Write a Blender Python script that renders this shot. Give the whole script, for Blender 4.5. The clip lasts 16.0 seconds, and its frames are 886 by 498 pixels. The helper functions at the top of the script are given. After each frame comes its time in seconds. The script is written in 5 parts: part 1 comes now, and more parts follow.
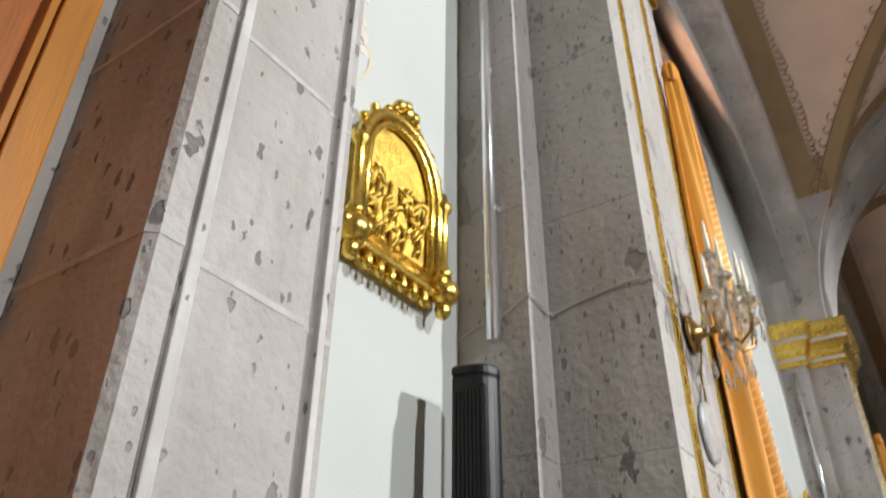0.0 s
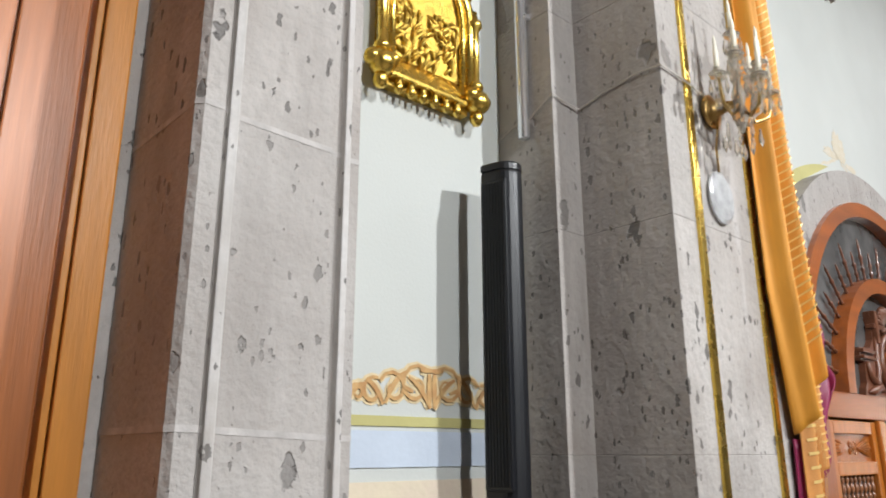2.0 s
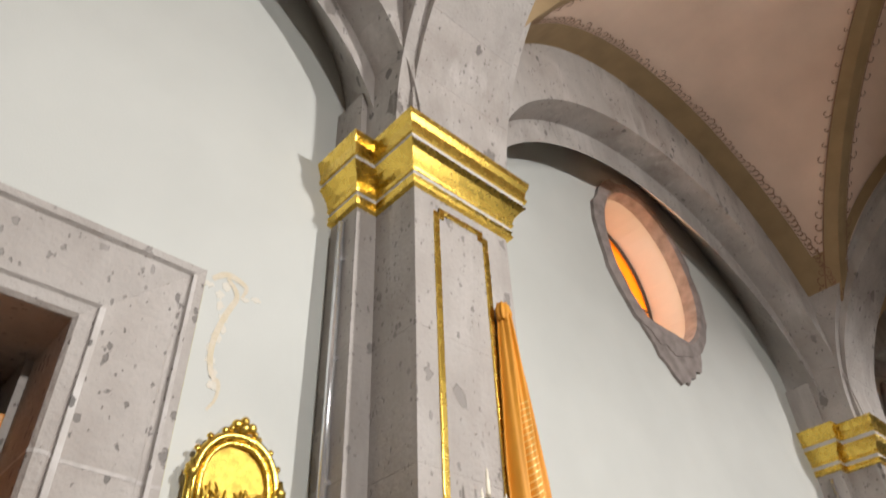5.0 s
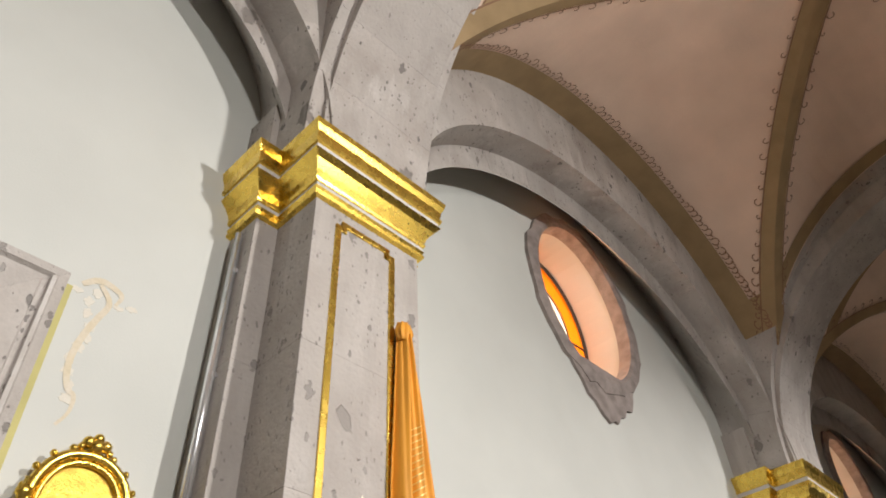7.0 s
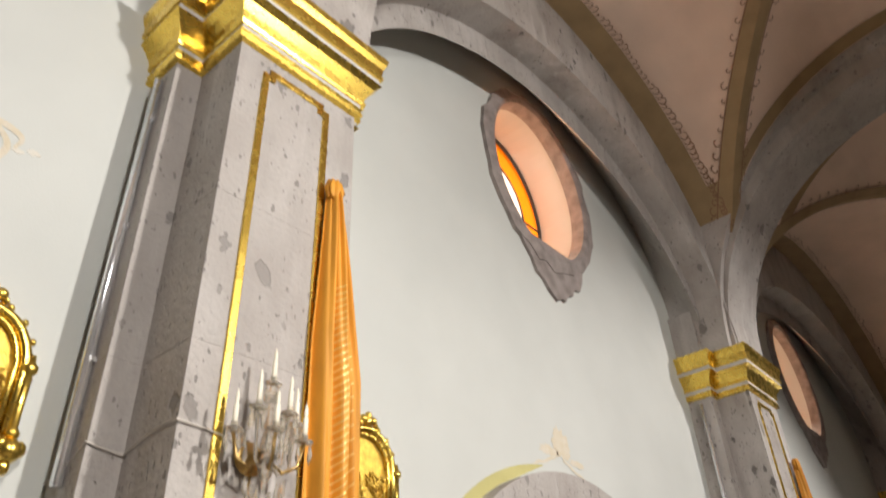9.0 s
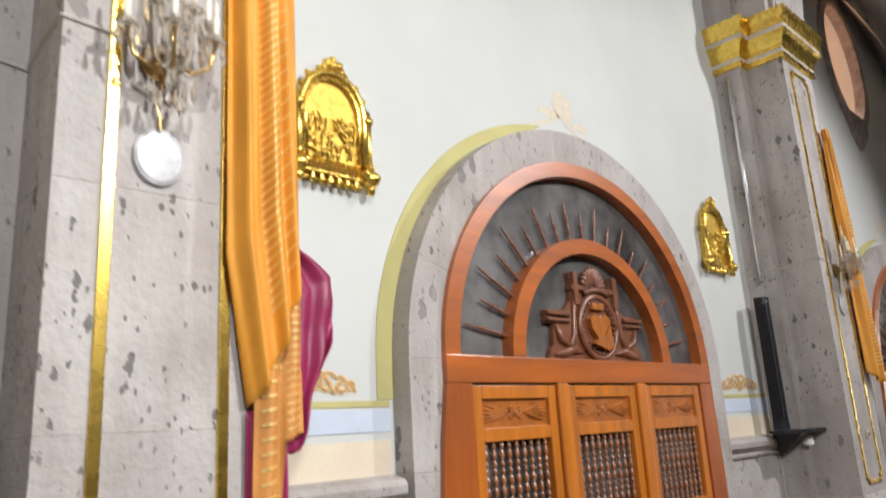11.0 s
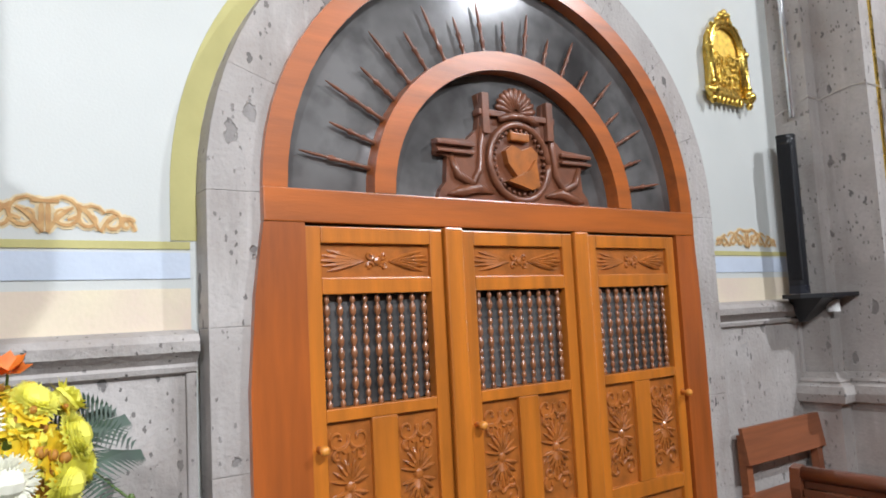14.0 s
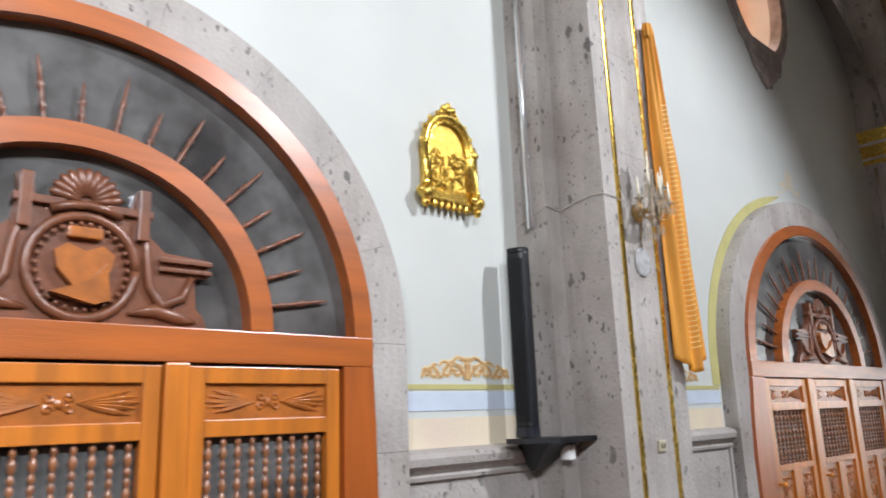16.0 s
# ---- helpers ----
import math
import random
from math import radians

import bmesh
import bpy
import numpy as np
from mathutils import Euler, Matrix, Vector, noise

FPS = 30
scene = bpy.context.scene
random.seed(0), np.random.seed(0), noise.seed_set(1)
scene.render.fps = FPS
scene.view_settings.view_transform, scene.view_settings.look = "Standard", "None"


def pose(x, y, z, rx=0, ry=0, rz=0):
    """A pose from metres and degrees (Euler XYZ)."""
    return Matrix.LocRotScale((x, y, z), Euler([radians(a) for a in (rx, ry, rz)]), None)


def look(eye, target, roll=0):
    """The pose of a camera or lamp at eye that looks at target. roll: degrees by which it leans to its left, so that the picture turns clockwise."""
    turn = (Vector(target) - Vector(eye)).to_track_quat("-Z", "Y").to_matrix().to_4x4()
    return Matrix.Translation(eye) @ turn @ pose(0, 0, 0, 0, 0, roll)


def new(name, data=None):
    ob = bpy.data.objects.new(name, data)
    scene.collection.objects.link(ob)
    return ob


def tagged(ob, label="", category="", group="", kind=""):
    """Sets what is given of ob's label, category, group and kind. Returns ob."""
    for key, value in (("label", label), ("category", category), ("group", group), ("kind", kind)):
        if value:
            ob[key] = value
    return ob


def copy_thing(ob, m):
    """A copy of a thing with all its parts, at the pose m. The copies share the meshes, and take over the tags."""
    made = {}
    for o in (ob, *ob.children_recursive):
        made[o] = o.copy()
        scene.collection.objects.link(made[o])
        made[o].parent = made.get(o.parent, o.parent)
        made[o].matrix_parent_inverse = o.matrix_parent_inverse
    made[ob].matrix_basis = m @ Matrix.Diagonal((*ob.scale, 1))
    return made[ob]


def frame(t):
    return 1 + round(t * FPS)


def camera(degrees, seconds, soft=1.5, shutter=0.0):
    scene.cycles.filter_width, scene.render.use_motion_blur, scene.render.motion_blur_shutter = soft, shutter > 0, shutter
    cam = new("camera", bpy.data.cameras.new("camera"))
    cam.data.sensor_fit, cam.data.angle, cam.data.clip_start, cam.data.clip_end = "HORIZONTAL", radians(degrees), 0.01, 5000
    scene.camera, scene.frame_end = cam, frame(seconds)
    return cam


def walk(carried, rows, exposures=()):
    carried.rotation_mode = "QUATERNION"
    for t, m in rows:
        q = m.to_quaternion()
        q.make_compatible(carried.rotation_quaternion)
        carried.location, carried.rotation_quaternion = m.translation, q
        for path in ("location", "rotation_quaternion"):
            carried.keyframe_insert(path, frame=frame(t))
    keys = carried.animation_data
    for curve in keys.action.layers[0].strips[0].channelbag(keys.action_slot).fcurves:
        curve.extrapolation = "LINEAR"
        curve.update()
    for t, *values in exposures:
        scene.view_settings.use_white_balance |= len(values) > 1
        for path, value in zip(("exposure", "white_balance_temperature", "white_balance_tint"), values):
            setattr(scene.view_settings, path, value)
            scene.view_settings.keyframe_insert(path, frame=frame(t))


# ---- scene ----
cam = camera(62.3, 16.0, 1.7, 0.4)
PATH = [
    (0, (-4.966, -1.098, 1.908), (-3.569, -0.133, 2.967), 0.7),
    (0.5, (-4.957, -1.21, 1.855), (-3.576, -0.051, 2.721), 1.2),
    (1, (-4.973, -1.352, 1.797), (-3.664, -0.033, 2.536), 1.0),
    (1.5, (-5.025, -1.49, 1.801), (-3.722, -0.114, 2.441), 0.0),
    (2, (-5.025, -1.631, 1.786), (-3.735, -0.198, 2.32), -0.1),
    (2.5, (-4.996, -1.821, 1.805), (-3.768, -0.376, 2.44), 1.5),
    (3, (-5.001, -2.004, 1.858), (-3.768, -0.635, 2.636), 1.4),
    (3.5, (-4.964, -2.175, 1.909), (-3.743, -0.875, 2.815), -0.8),
    (4, (-4.908, -2.349, 1.989), (-3.732, -1.094, 3.009), -1.6),
    (4.2, (-4.913, -2.419, 2.008), (-3.763, -1.182, 3.078), -1.5),
    (4.5, (-4.918, -2.487, 2.004), (-3.806, -1.297, 3.165), -2.3),
    (5, (-4.969, -2.658, 2.042), (-3.902, -1.542, 3.314), -2.5),
    (5.2, (-4.94, -2.704, 2.052), (-3.894, -1.612, 3.36), -2.3),
    (7.3, (-4.546, -2.705, 2.048), (-3.461, -1.746, 3.428), -3.2),
    (7.5, (-4.531, -2.72, 2.048), (-3.45, -1.786, 3.448), -3.4),
    (8, (-4.49, -2.749, 2.058), (-3.424, -1.833, 3.481), -4.4),
    (8.5, (-4.4, -2.706, 2.061), (-3.257, -1.726, 3.377), -3.6),
    (9, (-4.292, -2.666, 2.037), (-3.028, -1.601, 3.163), -2.8),
    (9.5, (-4.21, -2.639, 1.988), (-2.88, -1.496, 2.95), -3.3),
    (10, (-4.1, -2.612, 1.918), (-2.733, -1.386, 2.709), -3.1),
    (10.1, (-4.074, -2.607, 1.91), (-2.704, -1.362, 2.666), -3.7),
    (12.3, (-3.123, -2.643, 1.496), (-1.79, -1.162, 1.675), -1.9),
    (12.5, (-3.058, -2.671, 1.497), (-1.761, -1.157, 1.657), -2.2),
    (13, (-2.868, -2.726, 1.523), (-1.644, -1.153, 1.685), -2.4),
    (13.5, (-2.578, -2.716, 1.53), (-1.377, -1.127, 1.711), -2.6),
    (14, (-2.336, -2.749, 1.56), (-1.185, -1.124, 1.743), -2.9),
    (14.5, (-2.133, -2.816, 1.61), (-1.083, -1.131, 1.846), -2.2),
    (15, (-1.706, -2.796, 1.652), (-0.56, -1.196, 2.006), -1.5),
    (15.5, (-1.232, -2.811, 1.705), (0.061, -1.351, 2.149), -2.6),
    (16, (-0.821, -2.863, 1.709), (0.52, -1.449, 2.158), -2.1),
]
walk(cam, [(t, look(e, g, r)) for t, e, g, r in PATH],
     [(0, 0.42, 6450, 9), (2.5, 0.42, 6350, 9), (3.5, 0.32, 6250, 9), (5, 0.18, 7000, 13), (8.5, 0.22, 7150, 13), (10.2, 0.36, 6900, 13), (12.3, 0.52, 6150, 11), (14.5, 0.54, 6150, 11), (16, 0.78, 6150, 11)])

# ---- light ----
world = bpy.data.worlds.new("world")
scene.world = world
world.use_nodes = True
wn = world.node_tree.nodes
sky = wn.new("ShaderNodeTexSky")
sky.sky_type, sky.sun_disc = "NISHITA", False
sky.sun_elevation, sky.sun_rotation = radians(50), radians(20)
wn["Background"].inputs["Strength"].default_value = 0.15
world.node_tree.links.new(sky.outputs["Color"], wn["Background"].inputs["Color"])


def lamp(name, kind, place, energy, color, size, target=None):
    d = bpy.data.lights.new(name, kind)
    d.energy, d.color = energy, color
    if kind == "AREA":
        d.shape, d.size = "DISK", size
    else:
        d.shadow_soft_size = size
        d.spot_size, d.spot_blend = radians(88), 0.6
    ob = new(name, d)
    ob.matrix_world = look(place, target or (place[0], place[1], 0))
    return ob


sun = bpy.data.lights.new("sun", "SUN")
sun.energy, sun.angle, sun.color = 3.0, radians(0.5), (1, 0.95, 0.88)
new("sun", sun).matrix_world = look((2, 8, 12), (0.1, 0, 5.6))
lamp("nave_lamp_west", "AREA", (-1.2, -6.2, 5.3), 300, (0.97, 0.985, 1), 0.32, (-3.7, -2.45, 2.4))
# added spot without a known fitting; brightens the east bays below the vault
lamp("added_spot_east", "SPOT", (5.0, -5.9, 6.9), 1150, (0.97, 0.98, 1), 0.2, (3.2, -0.7, 1.1))
lamp("nave_lamp_near", "AREA", (-4.6, -5.4, 4.6), 160, (0.97, 0.985, 1), 0.35, (-5.2, -1.2, 1.3))
# added lamp; brightens a patch of unseen end wall for sheen on the doors
lamp("added_sheen_lamp", "AREA", (13.4, -3.7, 2.5), 125, (1, 0.96, 0.95), 0.5, (14.88, -3.7, 1.6))
# daylight in the two oval openings
for bx in ((b + 0.14) * 1.2 for b in (0.08, 5.475)):
    lamp("window_daylight", "AREA", (bx, 0.85, 6.29), 18 if bx < 1 else 7, (1, 0.68, 0.48), 1.35, (bx, -3, 6.29))

# ---- materials ----


def mat(name, color, rough=0.6, metal=0.0, var=0.12, scale=6.0, fine=60.0, bump=0.15, second=None, stretch=(1, 1, 1),
        coat=0.0, pits=None, per_piece=0.0, streak=0.0, transmission=0.0, alpha=1.0, coords="Object"):
    """A surface with colour variation at two scales, grain and fine relief."""
    m = bpy.data.materials.new(name)
    m.use_nodes = True
    n, l = m.node_tree.nodes, m.node_tree.links
    b = n["Principled BSDF"]
    b.inputs["Roughness"].default_value, b.inputs["Metallic"].default_value = rough, metal
    b.inputs["Coat Weight"].default_value, b.inputs["Coat Roughness"].default_value = coat, 0.28
    b.inputs["Transmission Weight"].default_value = transmission
    b.inputs["Alpha"].default_value = alpha
    geo = n.new("ShaderNodeNewGeometry")
    mp = n.new("ShaderNodeMapping")
    mp.inputs["Scale"].default_value = stretch
    l.new(geo.outputs["Position"], mp.inputs["Vector"])

    def tex(s, detail=4.0):
        t = n.new("ShaderNodeTexNoise")
        t.inputs["Scale"].default_value, t.inputs["Detail"].default_value = s, detail
        l.new(mp.outputs["Vector"], t.inputs["Vector"])
        return t.outputs["Fac"]

    def mix(f, a, c, blend="MIX"):
        x = n.new("ShaderNodeMix")
        x.data_type, x.blend_type = "RGBA", blend
        for k, v in ((0, f), (6, a), (7, c)):
            if isinstance(v, (int, float)):
                x.inputs[k].default_value = v
            elif isinstance(v, tuple):
                x.inputs[k].default_value = v
            else:
                l.new(v, x.inputs[k])
        return x.outputs[2]

    def ramp(v, lo, hi):
        r = n.new("ShaderNodeMapRange")
        r.inputs["From Min"].default_value, r.inputs["From Max"].default_value = lo, hi
        l.new(v, r.inputs["Value"])
        return r.outputs["Result"]

    c1 = (*color, 1)
    c2 = (*(second or tuple(min(1, v * (1 - 2 * var)) for v in color)), 1)
    big, small = tex(scale), tex(fine, 6.0)
    col = mix(ramp(big, 0.35, 0.68), c1, c2)
    dark = tuple(v * (1 - var) for v in color)
    col = mix(ramp(small, 0.45, 0.75), col, mix(0.5, col, (*dark, 1)))
    height = small
    for size, amount, pitcol in pits or ():
        v = n.new("ShaderNodeTexVoronoi")
        v.inputs["Scale"].default_value = size
        mp2 = n.new("ShaderNodeMapping")
        mp2.inputs["Scale"].default_value = (1, 1, 0.5)
        wob = n.new("ShaderNodeTexNoise")
        wob.inputs["Scale"].default_value, wob.inputs["Detail"].default_value = size * 2.2, 3
        l.new(geo.outputs["Position"], wob.inputs["Vector"])
        add = n.new("ShaderNodeMix")
        add.data_type, add.blend_type = "RGBA", "LINEAR_LIGHT"
        add.inputs[0].default_value = 0.34 / size
        l.new(geo.outputs["Position"], add.inputs[6]), l.new(wob.outputs["Color"], add.inputs[7])
        l.new(add.outputs[2], mp2.inputs["Vector"]), l.new(mp2.outputs["Vector"], v.inputs["Vector"])
        # only some cells hold a pit, and of uneven size
        sep = n.new("ShaderNodeSeparateColor")
        l.new(v.outputs["Color"], sep.inputs["Color"])
        lim = n.new("ShaderNodeMapRange")
        lim.inputs["From Min"].default_value, lim.inputs["From Max"].default_value = 1 - amount, 1.0
        lim.inputs["To Min"].default_value, lim.inputs["To Max"].default_value = 0.0, 0.34   # radius of a pit
        crowd = n.new("ShaderNodeMath")   # pits crowd together in places
        crowd.operation = "MULTIPLY_ADD"
        crowd.inputs[1].default_value, crowd.inputs[2].default_value = 0.9, -0.47
        patch = n.new("ShaderNodeTexNoise")
        patch.inputs["Scale"].default_value, patch.inputs["Detail"].default_value = size * 0.22, 2
        l.new(geo.outputs["Position"], patch.inputs["Vector"]), l.new(patch.outputs["Fac"], crowd.inputs[0])
        total = n.new("ShaderNodeMath")
        l.new(sep.outputs["Red"], total.inputs[0]), l.new(crowd.outputs[0], total.inputs[1])
        l.new(total.outputs[0], lim.inputs["Value"])
        sub = n.new("ShaderNodeMath")
        sub.operation = "SUBTRACT"
        l.new(lim.outputs["Result"], sub.inputs[0]), l.new(v.outputs["Distance"], sub.inputs[1])
        pit = ramp(sub.outputs[0], 0.0, 0.05)
        col = mix(pit, col, mix(0.8, col, (*pitcol, 1)))
        hh = n.new("ShaderNodeMath")
        hh.operation = "MULTIPLY_ADD"
        hh.inputs[1].default_value = -1.2
        l.new(pit, hh.inputs[0]), l.new(height, hh.inputs[2])
        height = hh.outputs[0]
    if streak:
        mp3 = n.new("ShaderNodeMapping")
        mp3.inputs["Scale"].default_value = (1, 1, 0.12)
        l.new(geo.outputs["Position"], mp3.inputs["Vector"])
        st_ = n.new("ShaderNodeTexNoise")
        st_.inputs["Scale"].default_value, st_.inputs["Detail"].default_value = 11.0, 5.0
        l.new(mp3.outputs["Vector"], st_.inputs["Vector"])
        col = mix(ramp(st_.outputs["Fac"], 0.58, 0.78), col, mix(streak, col, (0.72, 0.70, 0.69, 1)))
    if streak:
        mp4 = n.new("ShaderNodeMapping")
        mp4.inputs["Scale"].default_value, mp4.inputs["Location"].default_value = (1, 1, 0.22), (3.1, 1.7, 0.4)
        l.new(geo.outputs["Position"], mp4.inputs["Vector"])
        grime = n.new("ShaderNodeTexNoise")
        grime.inputs["Scale"].default_value, grime.inputs["Detail"].default_value = 4.5, 6.0
        grime.inputs["Roughness"].default_value = 0.65
        l.new(mp4.outputs["Vector"], grime.inputs["Vector"])
        col = mix(ramp(grime.outputs["Fac"], 0.48, 0.75), col, mix(0.55, col, (0.17, 0.145, 0.125, 1)))
    if per_piece:
        oi = n.new("ShaderNodeObjectInfo")
        col = mix(ramp(oi.outputs["Random"], -0.2, 1.2), col, mix(per_piece, col, (*dark, 1)))
    l.new(col, b.inputs["Base Color"])
    rr = n.new("ShaderNodeMapRange")
    rr.inputs["To Min"].default_value, rr.inputs["To Max"].default_value = max(0.02, rough - 0.08), min(1, rough + 0.1)
    l.new(big, rr.inputs["Value"]), l.new(rr.outputs["Result"], b.inputs["Roughness"])
    bp = n.new("ShaderNodeBump")
    bp.inputs["Strength"].default_value, bp.inputs["Distance"].default_value = bump, 0.01
    l.new(height, bp.inputs["Height"]), l.new(bp.outputs["Normal"], b.inputs["Normal"])
    return m


PLASTER = mat("plaster", (0.58, 0.60, 0.572), 0.75, var=0.04, scale=1.3, fine=90, bump=0.08)
VAULT_PLASTER = mat("vault_plaster", (0.80, 0.61, 0.49), 0.85, var=0.08, scale=1.5, fine=40, bump=0.12)
PITS = [(5.5, 0.10, (0.10, 0.085, 0.075)), (12.0, 0.34, (0.055, 0.05, 0.048)), (27.0, 0.42, (0.06, 0.055, 0.05)), (52.0, 0.34, (0.08, 0.072, 0.066))]
STONE = mat("cantera_stone", (0.52, 0.488, 0.46), 0.8, var=0.27, scale=2.4, fine=42, bump=0.65,
            second=(0.35, 0.31, 0.28), pits=PITS, per_piece=0.7, streak=0.45)
STONE_PALE = mat("pale_painted_stone", (0.62, 0.60, 0.58), 0.6, var=0.06, bump=0.15)
MORTAR_PALE = mat("pale_lime_mortar", (0.54, 0.512, 0.49), 0.9, var=0.12, scale=20, bump=0.3)
OCHRE = mat("ochre_paint", (0.36, 0.25, 0.13), 0.8, var=0.1, scale=5, bump=0.1)
GOLD = mat("gold_leaf", (0.88, 0.61, 0.13), 0.26, metal=1.0, var=0.10, scale=20, fine=90, bump=0.04)
WOOD_RED = mat("red_varnished_wood", (0.46, 0.115, 0.018), 0.34, var=0.2, scale=2.2, fine=24, bump=0.10, stretch=(6, 6, 0.6), coat=1.0)
WOOD_RAIL = mat("red_varnished_rail_wood", (0.50, 0.13, 0.018), 0.34, var=0.2, scale=2.2, fine=24, bump=0.10, stretch=(0.6, 6, 6), coat=1.0)
WOOD = mat("orange_varnished_wood", (0.63, 0.195, 0.018), 0.34, var=0.2, scale=2.2, fine=24, bump=0.10, stretch=(6, 6, 0.6), coat=1.0)
# near-black colour that stands in for unlit space
DARK = mat("painted_dark_interior", (0.03, 0.028, 0.028), 0.8, bump=0.05)
# darkened instead of plaster white, so these unseen walls bounce less light
NAVE_WALL = mat("bounce_cutting_wall", (0.19, 0.17, 0.15), 0.8, var=0.08, scale=1.2, bump=0.1)
FLOOR = mat("floor_tiles", (0.185, 0.15, 0.12), 0.35, scale=1.0, bump=0.05)

# ---- mesh helpers ----
U, GROUND = 1.2, 0.5   # the plan is drawn in units of 1.2 m, with the floor at 0.5
BASE = {}


def part(name, bm, material, parent=None, label="", smooth=False):
    bmesh.ops.recalc_face_normals(bm, faces=bm.faces)
    root = parent
    while root and root.parent:
        root = root.parent
    shift = BASE[root.name] if root else GROUND   # all heights are plan heights
    for v in bm.verts:
        v.co = Vector((v.co.x, v.co.y, v.co.z - shift)) * U
    me = bpy.data.meshes.new(name)
    bm.to_mesh(me)
    bm.free()
    me.materials.append(material)
    if smooth:
        for p in me.polygons:
            p.use_smooth = True
    ob = new(name, me)
    if parent:
        ob.parent = parent
    if label:
        tagged(ob, label)
    return ob


def thing(name, place, label, category, group="", kind=""):
    ob = new(name)
    ob.empty_display_size = 0.1
    ob.location = at(*place).translation
    BASE[ob.name] = place[2]
    return tagged(ob, label, category, group, kind)


def at(x, y, z, rz=0):
    """The pose of a place of the plan."""
    return pose(x * U, y * U, (z - GROUND) * U, 0, 0, rz)


def box(bm, x0, x1, y0, y1, z0, z1, bevel=0.0):
    vs = [bm.verts.new((x, y, z)) for x in (x0, x1) for y in (y0, y1) for z in (z0, z1)]
    fs = [bm.faces.new([vs[i] for i in q]) for q in ((0, 1, 3, 2), (4, 6, 7, 5), (0, 4, 5, 1), (2, 3, 7, 6), (0, 2, 6, 4), (1, 5, 7, 3))]
    if bevel:
        es = list({e for f in fs for e in f.edges})
        bmesh.ops.bevel(bm, geom=es, offset=bevel, segments=2, affect="EDGES", profile=0.6)
    return vs


def rings(bm, loops, closed=True, caps=True):
    """A skin over loops of points that have the same count."""
    vv = [[bm.verts.new(p) for p in lp] for lp in loops]
    n = len(vv[0])
    for a, b in zip(vv, vv[1:]):
        for i in range(n if closed else n - 1):
            j = (i + 1) % n
            bm.faces.new((a[i], a[j], b[j], b[i]))
    if caps and closed:
        bm.faces.new(vv[0][::-1]), bm.faces.new(vv[-1])
    return vv


def lathe(bm, profile, foot=(0, 0, 0), seg=12, axis=(0, 0, 1)):
    """A turned body: profile rows of (height, radius) along axis."""
    q = Vector((0, 0, 1)).rotation_difference(Vector(axis).normalized())
    loops = []
    for h, r in profile:
        loops.append([Vector(foot) + q @ Vector((max(r, 1e-4) * math.cos(a), max(r, 1e-4) * math.sin(a), h))
                      for a in (2 * math.pi * i / seg for i in range(seg))])
    rings(bm, loops)


def tube(bm, pts, r, seg=6):
    """A round bar along points; r is one radius or one for each point."""
    pts = [Vector(p) for p in pts]
    loops = []
    for i, p in enumerate(pts):
        d = (pts[min(i + 1, len(pts) - 1)] - pts[max(i - 1, 0)]).normalized()
        side = d.cross(Vector((0.13, 0.97, 0.2))).normalized()
        up = side.cross(d)
        rr = r[i] if isinstance(r, (list, tuple)) else r
        loops.append([p + rr * (math.cos(a) * side + math.sin(a) * up) for a in (2 * math.pi * k / seg for k in range(seg))])
    rings(bm, loops)


def ell(cx, cz, a, b, t0, t1, n):
    return [(cx + a * math.cos(t0 + (t1 - t0) * i / n), cz + b * math.sin(t0 + (t1 - t0) * i / n)) for i in range(n + 1)]


def band(bm, inner, outer, y0, y1):
    """A solid band between two open curves in x and z, from y0 to y1."""
    loops = [[(p[0], y0, p[1]), (q[0], y0, q[1]), (q[0], y1, q[1]), (p[0], y1, p[1])] for p, q in zip(inner, outer)]
    rings(bm, loops)


def slab(bm, outline, y0, y1):
    """A plate with an outline in x and z."""
    rings(bm, [[(x, y0, z) for x, z in outline], [(x, y1, z) for x, z in outline]])


# ---- plan ----
PIL = [-7.2, -2.34, 2.5, 8.45]      # pilaster axes
BAY = [-4.77, 0.08, 5.475]         # bay axes
DOORS, SPRING = [0.0, 5.78], 2.22
PC = 0.0                           # middle of a portal, beside its axis
WIDER, TALLER = 1.33, 1.15         # the second portal is broader and its arch rises higher
OVAL_X, OVAL_Z = 0.14, 5.74
HX, HY, RISE, Z0 = [2.43, 2.42, 2.975], 2.1, 2.4, 4.75
YV = -0.47

# ---- walls ----


def wall_with_openings(name, outer, holes, y0, y1, material):
    bm = bmesh.new()
    for lp in [outer] + holes:
        vs = [bm.verts.new((x, y0, z)) for x, z in lp]
        for a, b in zip(vs, vs[1:] + vs[:1]):
            bm.edges.new((a, b))
    bmesh.ops.triangle_fill(bm, use_beauty=True, use_dissolve=False, edges=bm.edges[:])
    r = bmesh.ops.extrude_face_region(bm, geom=bm.faces[:])
    bmesh.ops.translate(bm, verts=[v for v in r["geom"] if isinstance(v, bmesh.types.BMVert)], vec=(0, y1 - y0, 0))
    return tagged(part(name, bm, material), kind="structure")



def arc(c, a, b, n=28):
    return ell(c, SPRING, a, b, math.pi, 0, n)


outer = [(-9.5, 0.5)]
outer += [(-5.90, 0.5), (-5.90, 3.54), (-3.64, 3.54), (-3.64, 0.5)]
for c, k in zip(DOORS, (1, WIDER)):
    outer += [(c - 1.18 * k, 0.5)] + arc(c, 1.18 * k, 1.08 if k == 1 else 1.08 * TALLER) + [(c + 1.18 * k, 0.5)]
outer += [(12.4, 0.5), (12.4, 8.2), (-9.5, 8.2)]
